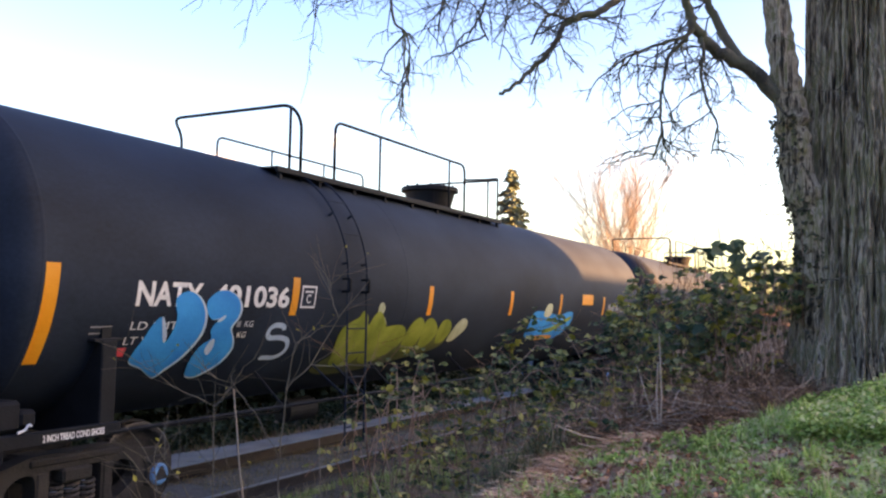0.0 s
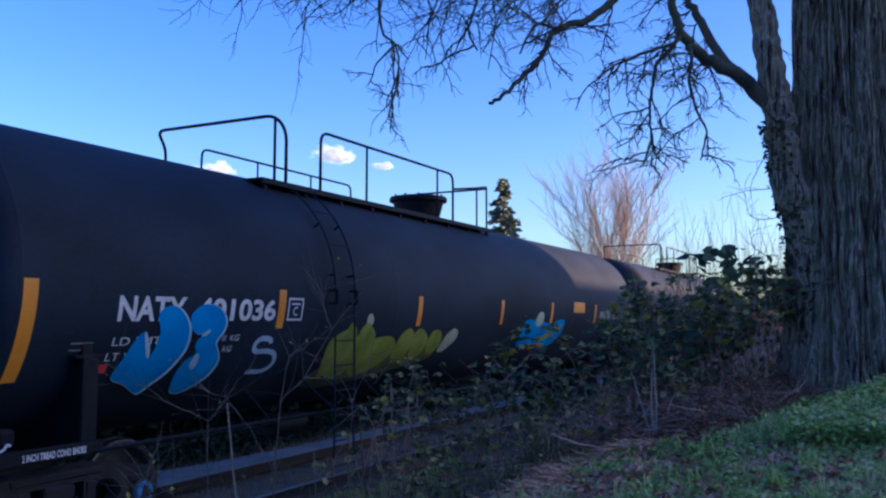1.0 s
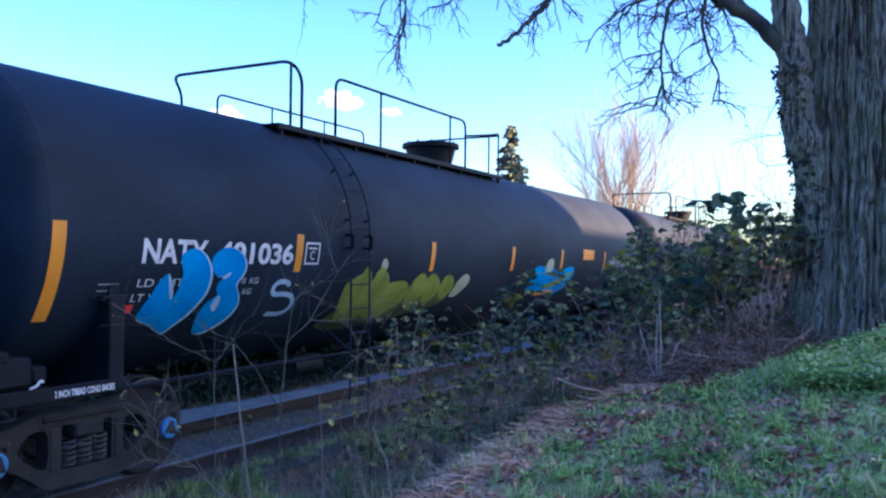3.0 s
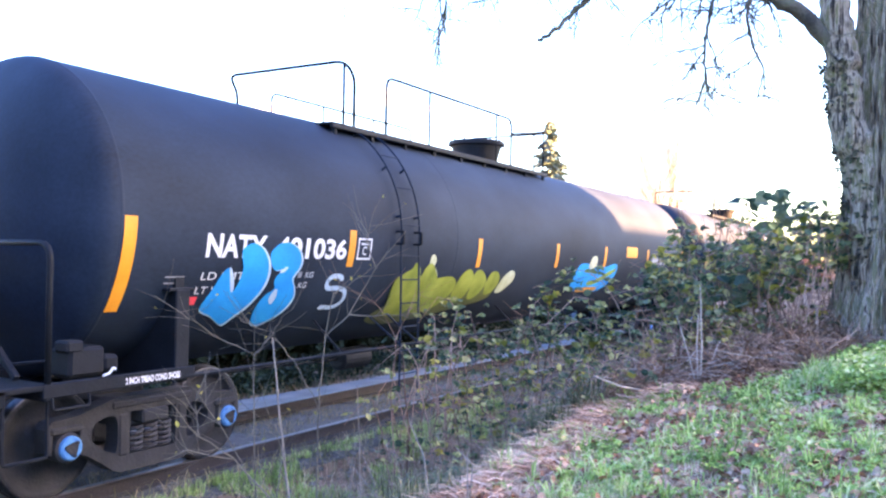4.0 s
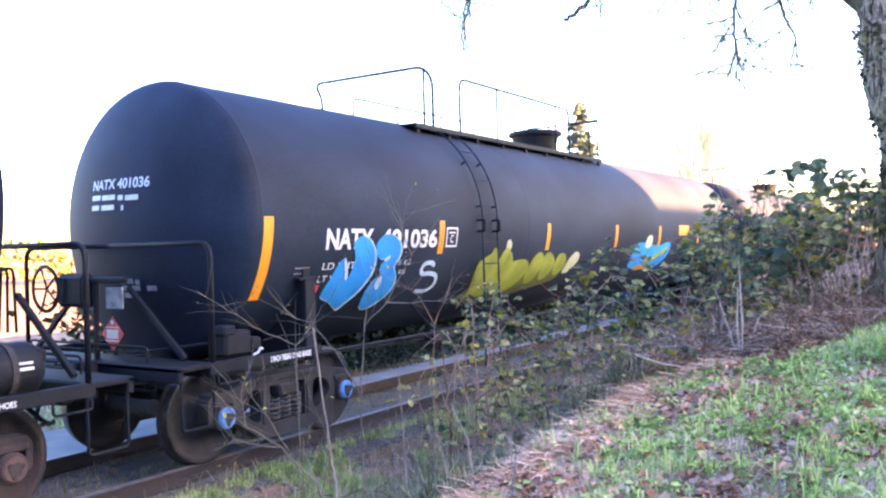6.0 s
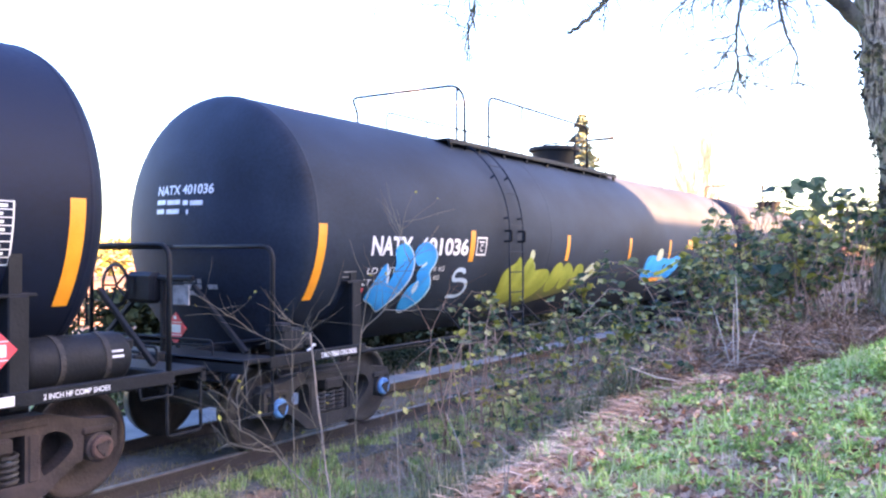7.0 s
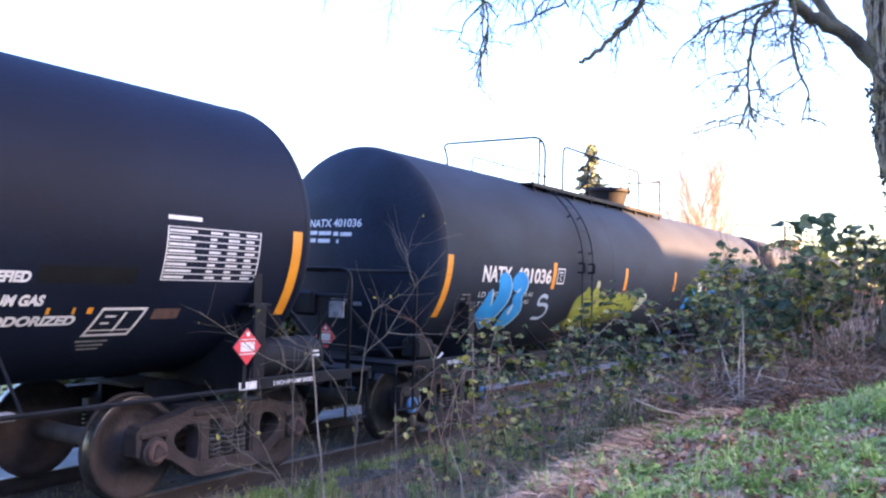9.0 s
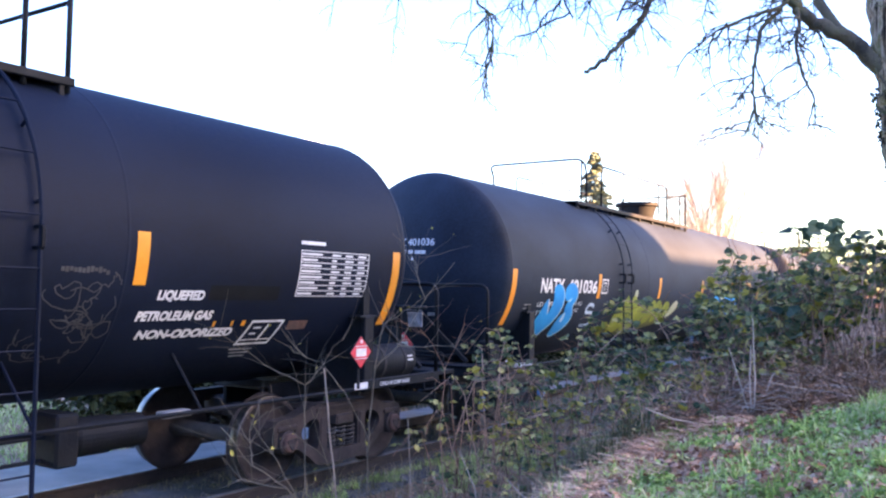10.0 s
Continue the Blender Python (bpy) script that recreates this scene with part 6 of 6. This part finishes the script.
    for fine, many in ((limbs[0], 9), (limbs[1], 5), (limbs[2], 11), (limbs[3], 11), (limbs[4], 12), (limbs[5], 7), (limbs[6], 3), (limbs[7], 5), (limbs[8], 4)):
        for _ in range(many):
            k = rr.randrange(2, len(fine) - (18 if many == 7 else 1))
            spray(fine[k], left * rr.uniform(-0.5, 1.0) + Vector((rr.gauss(0, 0.4), rr.gauss(0, 0.4), rr.uniform(-1.1, 0.2))), rr.uniform(0.3, 0.65), 0.011, 2, 0.06)
    # thin shoots from the trunk and stem, one crossing before the bark
    for p, d, length in (((9.3, -6.3, 3.4), (-0.2, 1, 0.1), 0.6), ((9.3, -6.3, 3.1), (-0.2, 1, -0.2), 0.55), ((9.3, -6.28, 3.8), (-0.1, 1, -0.1), 0.6), ((9.3, -6.3, 2.7), (-0.2, 1, 0.2), 0.5), ((9.1, -6.6, 2.4), (-0.1, -1, 0.25), 0.9), ((9.1, -6.3, 4.3), (0, -1, 0.1), 1.0), ((9.15, -6.2, 4.9), (0, -1, -0.15), 1.0)):
        spray(Vector(p), Vector(d), length, 0.006, 1, 0.02)
    tagged(part("twig_spray", twigs, M_LIMB, tree, "fine crooked hanging twigs"), kind="stuff")


build_tree()


# ---- distance ----
def far_bare_tree(x, y, tall, spread, seed):
    thing = new("bare_tree")
    tagged(thing, "distant bare tree with sunlit upright branches", "tree")
    rr = random.Random(seed)
    bm = bmesh.new()
    tube(bm, [(x, y, -0.4), (x + 0.1, y, tall * 0.2), (x, y + 0.1, tall * 0.42)], 0.16, 8, 0.4)
    part("trunk", bm, M_FARBARK, thing)
    bm = bmesh.new()

    def grow(p, d, length, r, depth):
        pts = wander(p, d, length, 5, 0.07, -0.03, rr)
        tube(bm, pts, r, 4, 0.5)
        if depth:
            for k in range(1, 6):
                for _ in range(2 if depth < 3 else 1):
                    way = (pts[k] - pts[k - 1]).normalized() + spread * Vector((rr.gauss(0, 1), rr.gauss(0, 1), rr.gauss(0.15, 0.3)))
                    grow(pts[k], way, length * rr.uniform(0.42, 0.62), r * 0.55, depth - 1)
    for _ in range(10):
        a = rr.uniform(0, 6.28)
        grow(Vector((x, y, -0.3)), Vector((math.cos(a) * 0.10, math.sin(a) * 0.10, 1)), tall * rr.uniform(0.55, 0.72), 0.05, 3)
    tagged(part("crown", bm, M_FARBARK, thing), kind="stuff")


def conifer(x, y, tall, wide):
    thing = new("conifer")
    tagged(thing, "distant dark green conifer catching the sun", "tree")
    bm = bmesh.new()
    tube(bm, [(x, y, -0.3), (x, y, tall * 0.5), (x, y, tall)], 0.3, 8, 0.1)
    part("trunk", bm, M_LIMB, thing)
    rr = random.Random(6)
    spots, tips = [], []
    for i in range(260):
        u = rr.uniform(0.08, 1.0)
        a, reach = rr.uniform(0, 6.28), wide * (1.03 - u) ** 0.85 * rr.uniform(0.55, 1.15)
        for k in range(22):
            v = rr.uniform(0.1, 1.0)
            spots.append((x + math.cos(a) * reach * v + rr.gauss(0, 0.12), y + math.sin(a) * reach * v + rr.gauss(0, 0.12), tall * u - 0.35 * reach * v + rr.gauss(0, 0.12)))
            tips.append((math.cos(a), math.sin(a), -0.4))
    tagged(leaves("needles", spots, 0.85, M_CONIFER, thing, flat=0.0, slim=0.4, tips=tips), kind="stuff")


def hedge(name, label, path, tall, deep, count, size, mat, seed):
    """A run of leafy growth along a line."""
    rr = random.Random(seed)
    spots = []
    for _ in range(count):
        u = rr.random() * (len(path) - 1)
        k = min(len(path) - 2, int(u))
        p = Vector(path[k]).lerp(Vector(path[k + 1]), u - k)
        h = tall * (0.65 + 0.5 * noise.noise((p.x * 0.35, p.y * 0.35, seed)))
        z = h * rr.random() ** 0.7
        w = deep * (1 - 0.5 * z / (tall * 1.2))
        spots.append((p.x + rr.gauss(0, w * 0.5), p.y + rr.gauss(0, w * 0.5), p.z + z))
    tagged(leaves(name, spots, size, mat, flat=0.2, slim=0.7), label, "hedge", kind="stuff")


far_bare_tree(67.0, 12.0, 14.0, 0.29, 3)
conifer(101.0, 36.0, 20.0, 6.2)
# next three runs carry the shade behind the train in their leaf colour
hedge("hedge", "green undergrowth on the far verge, leaf colour darkened for shade", ((9, 5.2, -0.2), (20, 5.2, -0.2), (45, 5.6, -0.2)), 3.2, 1.2, 34000, 0.18, M_SHADY, 2)
hedge("undergrowth", "low weeds along the far edge of the path, colour darkened for shade", ((8, 3.2, -0.25), (12, 2.9, -0.25), (20, 2.8, -0.25), (45, 2.9, -0.25)), 0.5, 0.6, 9000, 0.09, M_SHADY, 4)
hedge("weed_bank", "low weeds beyond the path, colour darkened for shade", ((9, 6.3, -0.25), (20, 6.3, -0.25), (45, 6.5, -0.25)), 0.9, 1.2, 16000, 0.14, M_SHADY, 7)
hedge("far_hedge", "sunlit golden foliage across the field", ((-20, 62, 0), (30, 60, 0), (70, 62, 0), (130, 70, 0)), 4.5, 2.5, 5000, 0.7, M_FARLEAF, 5)
hedge("yellow_tree", "distant tree with golden leaves", ((41, 38, 3), (41, 38.4, 6)), 7.0, 2.4, 900, 0.45, M_FARLEAF, 9)
hedge("far_trees", "far winter trees along the line", ((60, 4, 0), (110, 8, 0), (160, 10, 0)), 4.0, 3.0, 2500, 0.6, M_CANE, 13)


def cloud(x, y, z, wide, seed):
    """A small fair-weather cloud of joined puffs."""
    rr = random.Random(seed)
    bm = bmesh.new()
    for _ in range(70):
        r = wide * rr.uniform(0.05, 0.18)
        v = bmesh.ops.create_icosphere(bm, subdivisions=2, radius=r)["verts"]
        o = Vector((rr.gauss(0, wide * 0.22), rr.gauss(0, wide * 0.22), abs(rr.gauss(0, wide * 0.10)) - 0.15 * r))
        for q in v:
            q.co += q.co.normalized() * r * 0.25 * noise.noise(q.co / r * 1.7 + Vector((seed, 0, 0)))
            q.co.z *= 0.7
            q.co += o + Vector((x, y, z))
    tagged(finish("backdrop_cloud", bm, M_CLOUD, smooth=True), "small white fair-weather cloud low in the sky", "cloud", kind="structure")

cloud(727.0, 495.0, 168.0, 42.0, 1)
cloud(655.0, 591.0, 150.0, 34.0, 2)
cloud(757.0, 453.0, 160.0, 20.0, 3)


# ---- what moves: the cars along the track, the wheelsets turning ----
def motions():
    steps = [i * 0.25 for i in range(41)]
    for car, turning in CARS:
        walk(car, [(t, pose(rolled(t), 0, 0)) for t in steps])
        for axle, x in turning:
            walk(axle, [(t, pose(x, 0, 0.457, 0, math.degrees((rolled(t) - rolled(0)) / 0.457), 0)) for t in steps])


motions()
